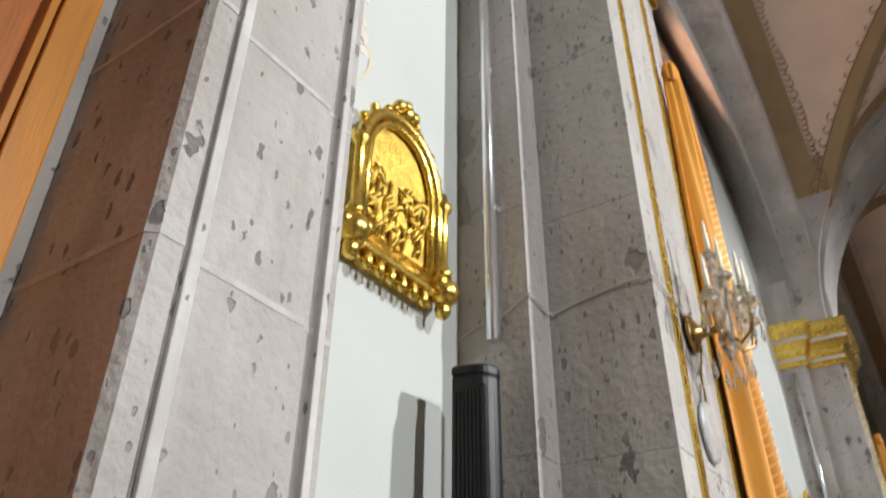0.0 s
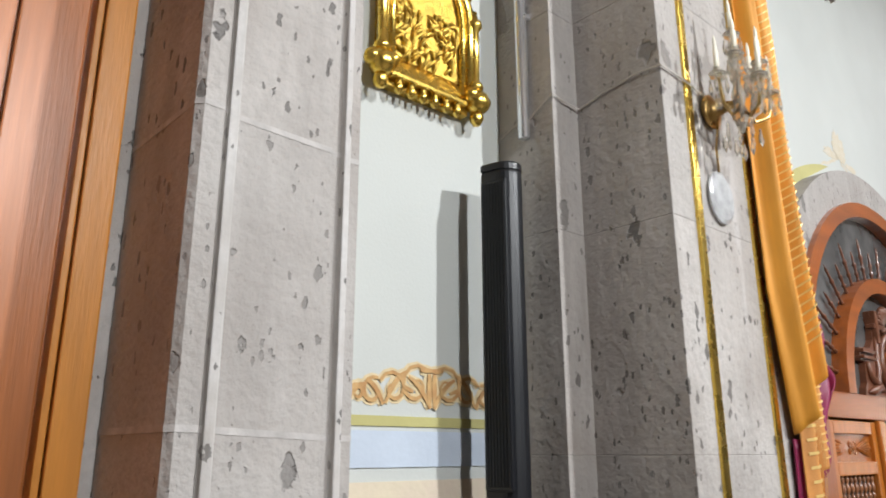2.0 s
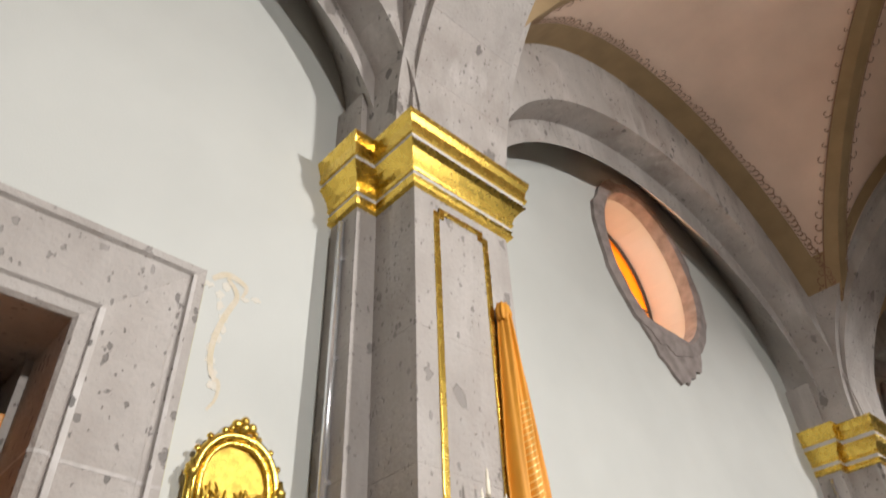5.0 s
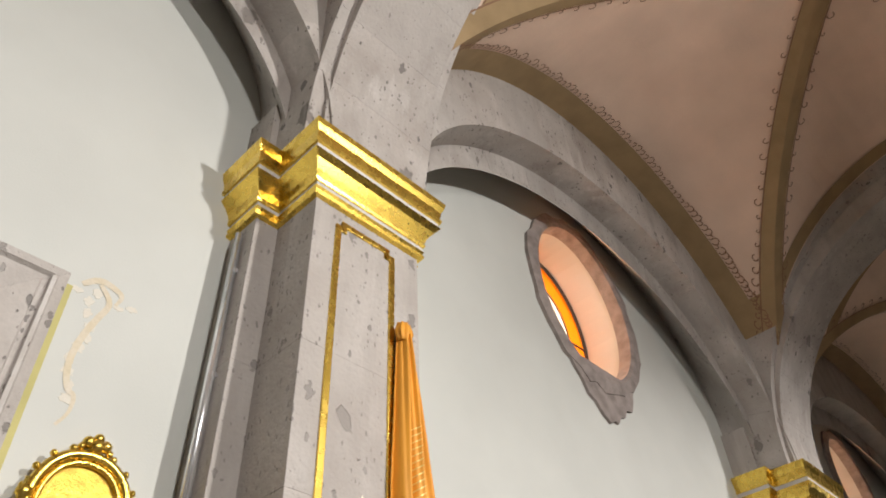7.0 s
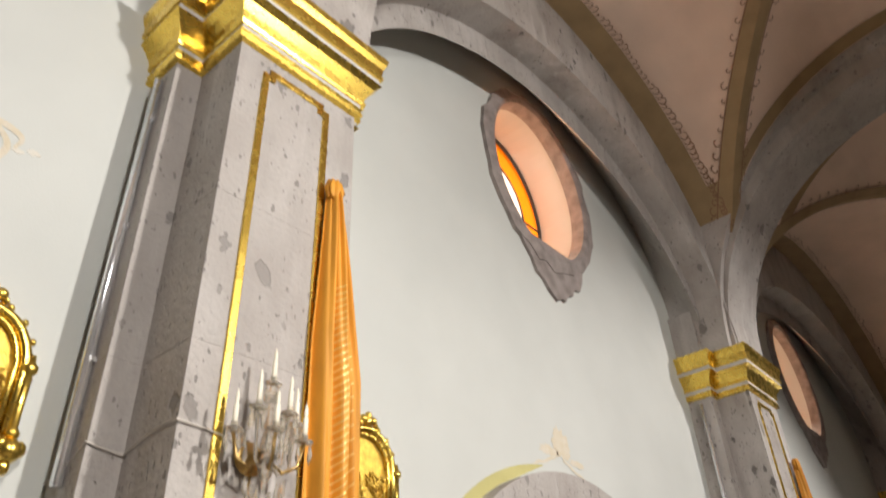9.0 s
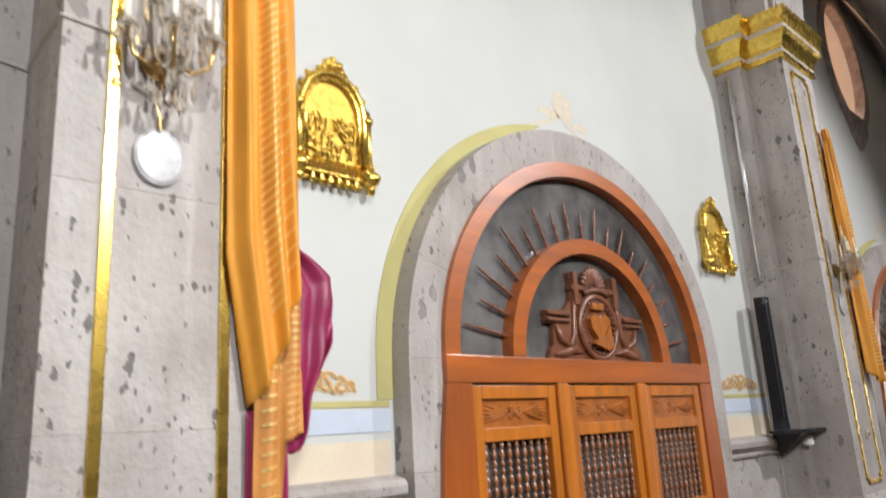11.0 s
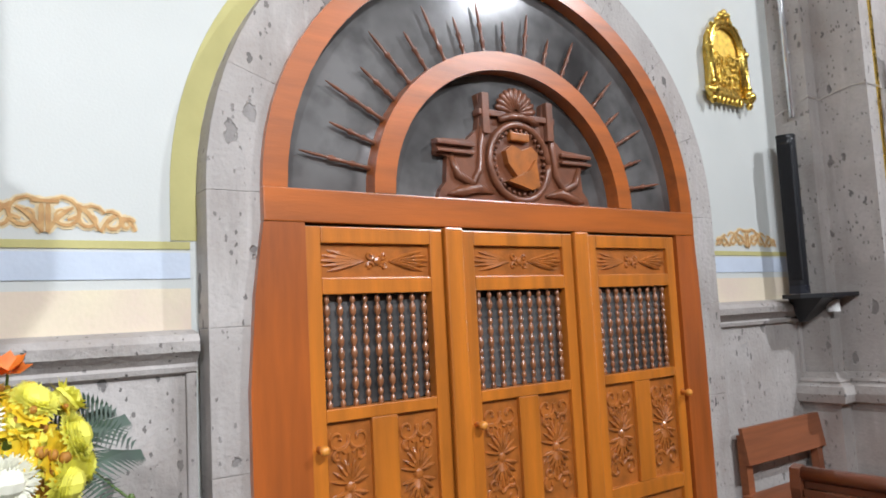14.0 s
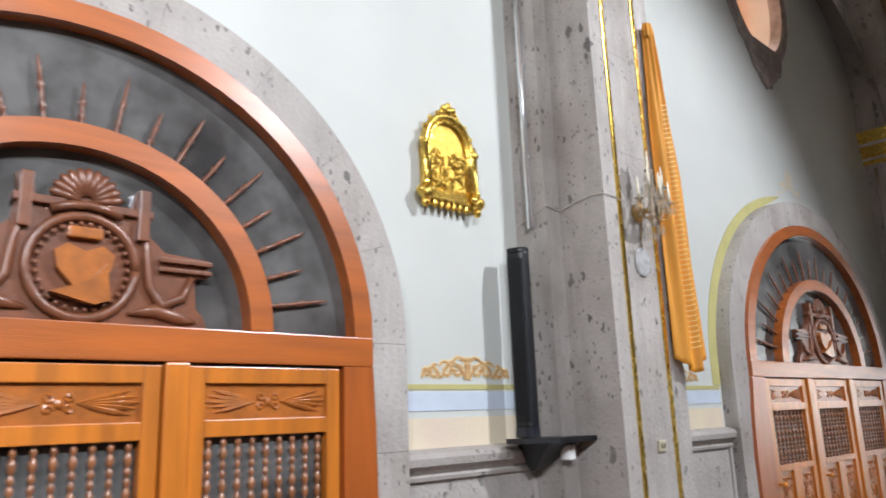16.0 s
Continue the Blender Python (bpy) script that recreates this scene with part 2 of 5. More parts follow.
ovals = [ell(b + OVAL_X, OVAL_Z, 0.575, 0.715, 0, 2 * math.pi, 40)[:-1] for b in BAY[1:]]
tagged(wall_with_openings("wall_north", outer, ovals, 0.0, 0.5, PLASTER), "thick white plastered church wall with arched openings", "wall")


def plain(name, x0, x1, y0, y1, z0, z1, m, label, cat):
    bm = bmesh.new()
    box(bm, x0, x1, y0, y1, z0, z1)
    return tagged(part(name, bm, m), label, cat, kind="structure")


plain("floor", -9.5, 12.4, -7.6, 3.0, 0.3, 0.5, FLOOR, "polished tan tiled church floor", "floor")
plain("wall_south", -9.5, 12.4, -7.6, -7.3, 0.5, 8.2, NAVE_WALL, "unseen wall across the nave, darkened to cut bounce light", "wall")
plain("wall_west", -9.8, -9.5, -7.6, 3.0, 0.5, 8.2, NAVE_WALL, "unseen end wall, darkened to cut bounce light", "wall")
plain("wall_east", 12.4, 12.7, -7.6, 3.0, 0.5, 8.2, PLASTER, "plain white plastered end wall", "wall")
# unseen boxes close the openings; darkness is put into their colour
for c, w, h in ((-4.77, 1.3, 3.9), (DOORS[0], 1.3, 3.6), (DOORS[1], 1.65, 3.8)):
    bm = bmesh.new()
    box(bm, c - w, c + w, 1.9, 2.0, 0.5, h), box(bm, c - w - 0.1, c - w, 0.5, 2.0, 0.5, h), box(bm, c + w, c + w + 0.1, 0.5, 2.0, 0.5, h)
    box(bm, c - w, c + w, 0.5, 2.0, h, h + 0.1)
    tagged(part("recess", bm, DARK), "unseen box behind the wooden doors, near-black for unlit depth", "recess", kind="structure")


def vault_z(x, y):
    k = min(range(3), key=lambda i: abs(x - BAY[i]))
    u = max(-1, min(1, (x - BAY[k]) / HX[k]))
    v = max(-1, min(1, (y - (YV - HY)) / HY))
    return Z0 + RISE * max(math.sqrt(1 - u * u), math.sqrt(1 - v * v))


bm = bmesh.new()
NV = 48
for k, c in enumerate(BAY):
    q = [math.sin(math.pi * (i / NV - 0.5)) * 0.95 for i in range(NV + 1)]
    g = [[bm.verts.new((c + HX[k] * u, YV - HY + HY * v, Z0 + RISE * max(math.sqrt(1 - u * u), math.sqrt(1 - v * v)))) for v in q] for u in q]
    for i in range(NV):
        for j in range(NV):
            a_, b_, c_, d_ = g[i][j], g[i + 1][j], g[i + 1][j + 1], g[i][j + 1]
            if (i < NV / 2) == (j < NV / 2):
                bm.faces.new((a_, b_, c_)), bm.faces.new((a_, c_, d_))
            else:
                bm.faces.new((a_, b_, d_)), bm.faces.new((b_, c_, d_))
r = bmesh.ops.extrude_face_region(bm, geom=bm.faces[:])
bmesh.ops.translate(bm, verts=[v for v in r["geom"] if isinstance(v, bmesh.types.BMVert)], vec=(0, 0, 0.12))
tagged(part("ceiling", bm, VAULT_PLASTER), "pinkish plastered groin vault of the nave", "ceiling", kind="structure")
plain("roof", -9.8, 12.7, -7.6, 0.75, 8.2, 8.4, DARK, "plain slab above the vault", "roof")
plain("ceiling_end_east", BAY[2] + HX[2], 12.4, -7.3, 0, 7.2, 7.3, VAULT_PLASTER, "plain plastered ceiling at the end of the nave", "ceiling")
plain("ceiling_end_west", -9.5, BAY[0] - HX[0], -7.3, 0, 7.2, 7.3, VAULT_PLASTER, "plain plastered ceiling at the end of the nave", "ceiling")
plain("ceiling_side", -9.5, 12.4, -7.3, YV - 2 * HY, 7.2, 7.3, VAULT_PLASTER, "plain plastered ceiling strip", "ceiling")

# ---- pilasters ----


def outline(d, w=0.29, y=0.47, wb=0.40, yb=0.2):
    return [(-wb - d, 0), (-wb - d, -yb - d), (-w - d, -yb - d), (-w - d, -y - d), (w + d, -y - d), (w + d, -yb - d), (wb + d, -yb - d), (wb + d, 0)]


def loft(bm, rows):
    rings(bm, [[(x, y, z) for x, y in outline(d)] for z, d in rows])


def build_pilaster():
    p = thing("pilaster", (0, 0, GROUND), "grey stone pilaster with a gilded capital and gold panel line", "pilaster", "wall pilasters")
    bm = bmesh.new()
    loft(bm, [(0.5, 0.06), (0.72, 0.06), (0.74, 0.04), (1.2, 0.04), (1.22, 0.05), (1.235, 0.085), (1.28, 0.1), (1.32, 0.085), (1.335, 0.05),
              (1.345, 0.055), (1.36, 0.03), (1.39, 0.012)])
    part("base", bm, STONE, p)
    zs = [1.39, 1.98, 2.55, 3.2, 3.75, 4.47]
    for a, b in zip(zs, zs[1:]):
        bm = bmesh.new()
        loft(bm, [(a, -0.0015), (a + 0.0015, 0), (b - 0.0015, 0), (b, -0.0015)])
        part("stone_block", bm, STONE, p)
    for nm, m, rows in (("capital_necking", GOLD, [(4.47, 0.0), (4.473, 0.022), (4.488, 0.026), (4.502, 0.018), (4.514, 0.026)]),
                        ("capital_frieze", STONE_PALE, [(4.514, 0.017), (4.545, 0.017)]),
                        ("capital_ovolo", GOLD, [(4.545, 0.026), (4.557, 0.032), (4.568, 0.027), (4.60, 0.036), (4.64, 0.06), (4.665, 0.085)]),
                        ("capital_corona", STONE_PALE, [(4.665, 0.075), (4.70, 0.075)]),
                        ("capital_cornice", GOLD, [(4.70, 0.086), (4.72, 0.09), (4.725, 0.082), (4.77, 0.088), (4.80, 0.1), (4.83, 0.106)])):
        bm = bmesh.new()
        loft(bm, rows)
        part(nm, bm, m, p, "gilded moulding" if m is GOLD else "pale painted stone band")
    bm = bmesh.new()
    rings(bm, [[(x, y, z) for x, y in outline(0.015)] for z in (4.83, 5.0, 5.25)])
    part("springer", bm, STONE, p)
    # gilded line round a sunk panel, with notched corners
    x0, x1, z0, z1, k = -0.168, 0.132, 1.46, 4.40, 0.03
    loop = [(x0, z0 + k), (x0 + k, z0 + k), (x0 + k, z0), (x1 - k, z0), (x1 - k, z0 + k), (x1, z0 + k), (x1, z1 - k), (x1 - k, z1 - k),
            (x1 - k, z1), (x0 + k, z1), (x0 + k, z1 - k), (x0, z1 - k)]
    bm = bmesh.new()
    for (ax, az), (bx, bz) in zip(loop, loop[1:] + loop[:1]):
        box(bm, min(ax, bx) - 0.014, max(ax, bx) + 0.014, -0.479, -0.468, min(az, bz) - 0.014, max(az, bz) + 0.014, 0.003)
    part("gold_panel_line", bm, GOLD, p, "thin gilded moulding line")
    return p


pil = build_pilaster()
pil.location.x = PIL[1] * U
for x in (PIL[0], PIL[2], PIL[3]):
    copy_thing(pil, at(x, 0, GROUND))

# ---- arches ----
for k, c in enumerate(BAY):
    a = thing("wall_arch", (c, 0, GROUND), "grey stone blind arch between two pilasters", "arch", "wall arches")
    n = 13
    for i in range(n):
        t0, t1 = math.pi - math.pi * i / n - 0.0004, math.pi - math.pi * (i + 1) / n + 0.0004
        fx = HX[k] / 2.42   # broader bays have broader arches
        bm = bmesh.new()
        band(bm, ell(0, 4.82, 2.16 * fx, 1.66, t0, t1, 4), ell(0, 4.72, 2.56 * fx, 2.42, t0, t1, 4), -0.5 + 0.006 * k, -0.22)
        part("voussoir", bm, STONE, a)
        # the inner order opens towards the wall
        bm = bmesh.new()
        front, back, top = ell(0, 4.76, 2.10 * fx, 1.47, t0, t1, 4), ell(0, 5.2, 2.06 * fx, 1.62, t0, t1, 4), ell(0, 4.8, 2.5 * fx, 2.3, t0, t1, 4)
        rings(bm, [[(p[0], -0.27, p[1]), (q[0], -0.27, q[1]), (q[0], 0.02, q[1]), (w_[0], 0.02, w_[1])] for p, w_, q in zip(front, back, top)])
        part("inner_voussoir", bm, STONE, a)
    for sx in (-1, 1):
        bm = bmesh.new()
        rings(bm, [[(sx * x * fx, y, z) for x, y in ((2.03, -0.2), (2.3, -0.2), (2.3, 0.02), (2.055, 0.02))] for z in (4.83, 5.22)])
        part("impost_stone", bm, STONE, a)
for x in PIL:
    a = thing("transverse_arch", (x, 0, GROUND), "grey moulded stone arch that spans the nave from a pilaster", "arch", "transverse arches")
    n = 15
    for i in range(n):
        t0, t1 = math.pi * i / n + 0.0004, math.pi * (i + 1) / n - 0.0004
        for nm, w, (ia, ib), (oa, ob) in (("voussoir", 0.30, (HY, 2.0), (HY + 0.3, 2.5)), ("side_order", 0.38, (HY + 0.02, 2.2), (HY + 0.3, 2.5))):
            bm = bmesh.new()
            inner, outer_ = ell(YV - HY, 4.84, ia, ib, t0, t1, 4), ell(YV - HY, 4.84, oa, ob, t0, t1, 4)
            rings(bm, [[(-w, p[0], p[1]), (w, p[0], p[1]), (w, q[0], q[1]), (-w, q[0], q[1])] for p, q in zip(inner, outer_)])
            part(nm, bm, STONE, a)


# ---- more materials ----
BLUE = mat("pale_blue_paint", (0.55, 0.62, 0.72), 0.8, var=0.05, bump=0.1)
CREAM = mat("cream_paint", (0.72, 0.64, 0.47), 0.8, var=0.1, scale=3, second=(0.66, 0.54, 0.45), bump=0.15)
OLIVE = mat("olive_yellow_paint", (0.52, 0.48, 0.20), 0.8, var=0.08, scale=4, bump=0.1)
SCROLL = mat("painted_scroll_ochre", (0.60, 0.38, 0.16), 0.8, var=0.2, scale=30, second=(0.42, 0.21, 0.08), bump=0.1)
SCROLL_LIGHT = mat("painted_scroll_cream", (0.74, 0.60, 0.36), 0.8, var=0.1, scale=30, bump=0.1)
FAINT = mat("faint_old_paint", (0.66, 0.645, 0.58), 0.85, var=0.1, scale=14, second=(0.66, 0.62, 0.54), bump=0.2)
GOLD_SATIN = mat("satin_gilding", (0.88, 0.60, 0.12), 0.40, metal=0.9, var=0.2, scale=30, fine=120, bump=0.5)
STAIN = mat("old_paint_stain", (0.62, 0.55, 0.41), 0.85, var=0.15, scale=14, second=(0.66, 0.61, 0.52), bump=0.2)
MORTAR = mat("rough_mortar", (0.36, 0.31, 0.29), 0.95, var=0.2, scale=9, fine=70, bump=0.9)
WOOD_LIGHT = mat("light_orange_wood", (0.80, 0.32, 0.05), 0.38, var=0.12, scale=3, fine=24, bump=0.1, stretch=(6, 6, 0.6), coat=0.4)
BROWN_WOOD = mat("brown_plank_wood", (0.60, 0.195, 0.045), 0.4, var=0.2, scale=3, fine=24, bump=0.12, stretch=(8, 8, 0.5), coat=0.3)
CARVED = mat("carved_varnished_wood", (0.46, 0.145, 0.025), 0.3, var=0.2, scale=14, fine=60, bump=0.15, coat=0.8)
CREST_WOOD = mat("dark_carved_wood", (0.21, 0.075, 0.035), 0.35, var=0.2, scale=12, fine=60, bump=0.15, coat=0.5)
SPINDLE_WOOD = mat("turned_dark_wood", (0.34, 0.135, 0.055), 0.28, var=0.2, scale=20, bump=0.05, coat=0.7)
PEW_WOOD = mat("dark_pew_wood", (0.17, 0.055, 0.025), 0.34, var=0.2, scale=4, fine=30, bump=0.1, stretch=(3, 0.6, 8), coat=0.5)
BENCH_WOOD = mat("red_brown_bench_wood", (0.30, 0.10, 0.04), 0.42, var=0.15, scale=4, fine=30, bump=0.1, stretch=(0.6, 4, 8), coat=0.3)
BLACK = mat("black_metal", (0.005, 0.006, 0.009), 0.42, var=0.1, bump=0.04, coat=0.05)
GREY_METAL = mat("grey_anodised_metal", (0.035, 0.038, 0.05), 0.28, metal=0.4, var=0.05, bump=0.03)
STEEL = mat("bright_conduit", (0.92, 0.93, 0.96), 0.2, metal=0.75, var=0.05, bump=0.03)
CABLE = mat("grey_cable", (0.58, 0.54, 0.49), 0.6, var=0.1, bump=0.05)
BRASS = mat("aged_brass", (0.62, 0.42, 0.16), 0.28, metal=1.0, var=0.2, scale=30, bump=0.08)
CANDLE = mat("ivory_candle_sleeve", (0.85, 0.80, 0.66), 0.45, var=0.05, bump=0.03)
CRYSTAL = mat("cut_crystal", (0.97, 0.93, 0.84), 0.04, var=0.0, bump=0.0, transmission=0.85)
SILVER_DISC = mat("etched_white_glass", (0.86, 0.87, 0.88), 0.16, var=0.2, scale=18, bump=0.05, transmission=0.35)
# large pale noise patches paint soft reflections into the glass colour
DARK_GLASS = mat("dark_glass_painted_reflections", (0.045, 0.043, 0.042), 0.12, metal=0.0, var=0.35, scale=1.6, fine=7, bump=0.02, second=(0.19, 0.185, 0.18))
ORANGE_CLOTH = mat("orange_sheer_cloth", (0.78, 0.335, 0.03), 0.62, var=0.14, scale=5, fine=160, bump=0.12, stretch=(3, 3, 0.5))
ORANGE_TAIL = mat("orange_brown_cloth", (0.66, 0.28, 0.06), 0.62, var=0.16, scale=6, fine=160, bump=0.12)
GOLD_THREAD = mat("gold_thread", (0.88, 0.62, 0.22), 0.4, metal=0.3, var=0.1, bump=0.05)
MAGENTA = mat("magenta_satin", (0.33, 0.022, 0.10), 0.42, var=0.2, scale=5, fine=140, bump=0.1)
LEAF_G = mat("palm_leaf_green", (0.045, 0.088, 0.055), 0.5, var=0.3, scale=12, bump=0.08)
LEAF_L = mat("light_green_leaf", (0.16, 0.27, 0.04), 0.5, var=0.3, scale=15, bump=0.08)
YELLOW = mat("yellow_petal", (0.90, 0.62, 0.02), 0.55, var=0.15, scale=25, bump=0.05)
LEMON = mat("lemon_petal", (0.88, 0.84, 0.12), 0.55, var=0.12, scale=25, bump=0.05)
WHITE_P = mat("white_petal", (0.84, 0.83, 0.68), 0.55, var=0.06, scale=25, bump=0.05)
ORANGE_P = mat("orange_petal", (0.80, 0.20, 0.02), 0.5, var=0.15, scale=25, bump=0.05)
RUST_P = mat("rust_petal", (0.55, 0.24, 0.03), 0.6, var=0.2, scale=25, bump=0.05)
MAROON = mat("maroon_lacquer", (0.075, 0.012, 0.012), 0.25, var=0.15, bump=0.05, coat=0.6)
PAPER = mat("white_paper", (0.85, 0.84, 0.80), 0.7, var=0.03, bump=0.03)
TAN = mat("printed_tan", (0.45, 0.33, 0.16), 0.7, var=0.2, scale=40, bump=0.02)
PLASTIC = mat("ivory_plastic", (0.55, 0.50, 0.36), 0.4, var=0.05, bump=0.02)
WHITE_PL = mat("white_plastic", (0.8, 0.8, 0.78), 0.35, var=0.04, bump=0.02)
LEAD = mat("lead_came", (0.08, 0.08, 0.08), 0.5, metal=0.6, bump=0.1)
BROWN_LINE = mat("brown_painted_line", (0.27, 0.15, 0.09), 0.85, var=0.1, bump=0.05)


def pane_material(name, color):
    m = bpy.data.materials.new(name)
    m.use_nodes = True
    n, l = m.node_tree.nodes, m.node_tree.links
    out = n["Material Output"]
    n.remove(n["Principled BSDF"])
    tr, tl, gl = n.new("ShaderNodeBsdfTransparent"), n.new("ShaderNodeBsdfTranslucent"), n.new("ShaderNodeBsdfGlossy")
    noise_ = n.new("ShaderNodeTexNoise")
    noise_.inputs["Scale"].default_value = 9
    mx = n.new("ShaderNodeMix")
    mx.data_type = "RGBA"
    mx.inputs[6].default_value, mx.inputs[7].default_value = (*color, 1), (*(c * 0.8 for c in color), 1)
    l.new(noise_.outputs["Fac"], mx.inputs[0])
    l.new(mx.outputs[2], tr.inputs["Color"]), l.new(mx.outputs[2], tl.inputs["Color"])
    gl.inputs["Roughness"].default_value = 0.1
    a, b = n.new("ShaderNodeMixShader"), n.new("ShaderNodeMixShader")
    a.inputs[0].default_value, b.inputs[0].default_value = 0.5, 0.05
    l.new(tr.outputs[0], a.inputs[1]), l.new(tl.outputs[0], a.inputs[2])
    l.new(a.outputs[0], b.inputs[1]), l.new(gl.outputs[0], b.inputs[2]), l.new(b.outputs[0], out.inputs["Surface"])
    return m


GLASS_W = pane_material("white_stained_glass", (0.95, 0.93, 0.86))
GLASS_O = pane_material("orange_stained_glass", (0.95, 0.42, 0.03))


def spiral(cx, cz, r, turns, start, flip=1, n=14):
    """A flat spiral in x and z that winds inward."""
    out = []
    for i in range(n + 1):
        k = i / n
        a = start + flip * 2 * math.pi * turns * k
        rr = r * (1 - 0.82 * k)
        out.append((cx + rr * math.cos(a), cz + rr * math.sin(a)))
    return out


def ribbon(bm, pts, w, y):
    """A flat tapering stroke on a wall."""
    n = len(pts)
    y -= 0.00007 * (len(bm.verts) // 8 % 40)
    vs = []
    for i, p in enumerate(pts):
        a, b = Vector(pts[max(i - 1, 0)]), Vector(pts[min(i + 1, n - 1)])
        d = (b - a).normalized()
        k = w * (0.45 + 0.55 * math.sin(math.pi * min(1, 0.15 + i / n)))
        vs.append((bm.verts.new((p[0] - d.y * k, y, p[1] + d.x * k)), bm.verts.new((p[0] + d.y * k, y, p[1] - d.x * k))))
    for (a, b), (c, d) in zip(vs, vs[1:]):
        bm.faces.new((a, b, d, c))


def blob(bm, c, r, seg=8, squash=(1, 1, 1)):
    rows = [(-math.cos(math.pi * i / 6) * r, math.sin(math.pi * i / 6) * r) for i in range(7)]
    loops = [[(c[0] + q * math.cos(a) * squash[0], c[1] + q * math.sin(a) * squash[1], c[2] + h * squash[2])
              for a in (2 * math.pi * k / seg for k in range(seg))] for h, q in rows[1:-1]]
    rings(bm, loops)


# ---- painted vault bands ----


def drape(bm, pts, w, drop=0.012, cols=4):
    """A band that follows the vault along points of the plan."""
    n = len(pts)
    prev = None
    for i in range(n):
        a, b = Vector(pts[max(i - 1, 0)]), Vector(pts[min(i + 1, n - 1)])
        d = (b - a).normalized()
        row = []
        for k in range(cols + 1):
            o = (k / cols - 0.5) * w
            x, y = pts[i][0] - d.y * o, pts[i][1] + d.x * o
            row.append(bm.verts.new((x, y, vault_z(x, y) - drop)))
        if prev:
            for k in range(cols):
                bm.faces.new((prev[k], prev[k + 1], row[k + 1], row[k]))
        prev = row


def sweep_sin(n, lim):
    return [math.sin(math.pi * (i / n - 0.5)) * lim for i in range(n + 1)]


rnd = random.Random(4)
for k, c in enumerate(BAY):
    yc, q, qd = YV - HY, sweep_sin(60, 0.945), sweep_sin(60, 0.925)
    diag = [[(c + HX[k] * s, yc + HY * s * f) for s in qd] for f in (1, -1)]
    edge = [[(c + HX[k] * s, yc + HY * 0.94 * f) for s in sweep_sin(60, 0.9)] for f in (1, -1)] + [[(c + HX[k] * 0.80 * f, yc + HY * s) for s in q] for f in (1, -1)]
    bm = bmesh.new()
    for p in diag:
        drape(bm, p, 0.20)
    for p in edge[:2]:
        drape(bm, p, 0.22)
    for p in edge[2:]:
        drape(bm, p, 0.16)
    tagged(part("trim_vault_band", bm, OCHRE), "ochre painted bands along the vault's groins and edges", "painted band", kind="structure")
    # brown outlines and little scrolls beside the bands
    bm = bmesh.new()
    for p in diag:
        for o in (-0.105, 0.105):
            line = []
            for i in range(len(p)):
                a, b = Vector(p[max(i - 1, 0)]), Vector(p[min(i + 1, len(p) - 1)])
                d = (b - a).normalized()
                line.append((p[i][0] - d.y * o, p[i][1] + d.x * o))
            drape(bm, line, 0.010, 0.016, 1)
            for i in range(1, len(line) - 1):
                for h in range(1):
                    a, b = Vector(line[i]), Vector(line[i + 1])
                    m0 = a.lerp(b, h * 0.5)
                    d = (b - a).normalized()
                    sd = Vector((-d.y, d.x)) * (1 if o > 0 else -1)
                    s = rnd.uniform(0.018, 0.045)
                    curl = [m0 + sd * (0.01 + s * (1 - math.cos(t)) * 0.6) + d * s * 0.6 * math.sin(t) for t in (0, 0.9, 1.8, 2.7, 3.6, 4.4)]
                    drape(bm, [tuple(v) for v in curl], 0.009, 0.014, 1)
    for p, f in zip(edge[:2], (1, -1)):
        for i in range(2, len(p) - 2):
            for h in range(2):
                a, b = Vector(p[i]), Vector(p[i + 1])
                m0 = a.lerp(b, h * 0.5) - Vector((0, f * 0.12))
                s = rnd.uniform(0.018, 0.05)
                curl = [m0 + Vector((s * 0.6 * math.sin(t), -f * s * (1 - math.cos(t)) * 0.7)) for t in (0, 0.9, 1.8, 2.7, 3.6, 4.4)]
                drape(bm, [tuple(v) for v in curl], 0.009, 0.014, 1)
    tagged(part("trim_vault_scrolls", bm, BROWN_LINE), "small brown painted scrolls along the vault bands", "painted scrolls", kind="structure")

# ---- doorway with a wooden vestibule ----
DX = -4.77
FILLET = mat("worn_whitish_stone", (0.60, 0.58, 0.56), 0.75, var=0.2, scale=8, second=(0.47, 0.44, 0.41), pits=PITS[2:], streak=0.6)
dw = thing("stone_doorway", (DX, 0, GROUND), "carved grey stone door surround with rounded inner moulding", "doorway")


def frame_profile():
    # from the reveal outward: (distance from the opening, depth)
    return [(0.0, 0.16), (0.0, -0.155), (0.012, -0.17), (0.05, -0.172), (0.058, -0.16), (0.066, -0.172), (0.08, -0.172), (0.085, -0.15), (0.30, -0.15),
            (0.306, -0.138), (0.325, -0.14), (0.335, -0.155), (0.345, -0.14), (0.352, -0.13), (0.383, -0.13), (0.383, 0.0)]


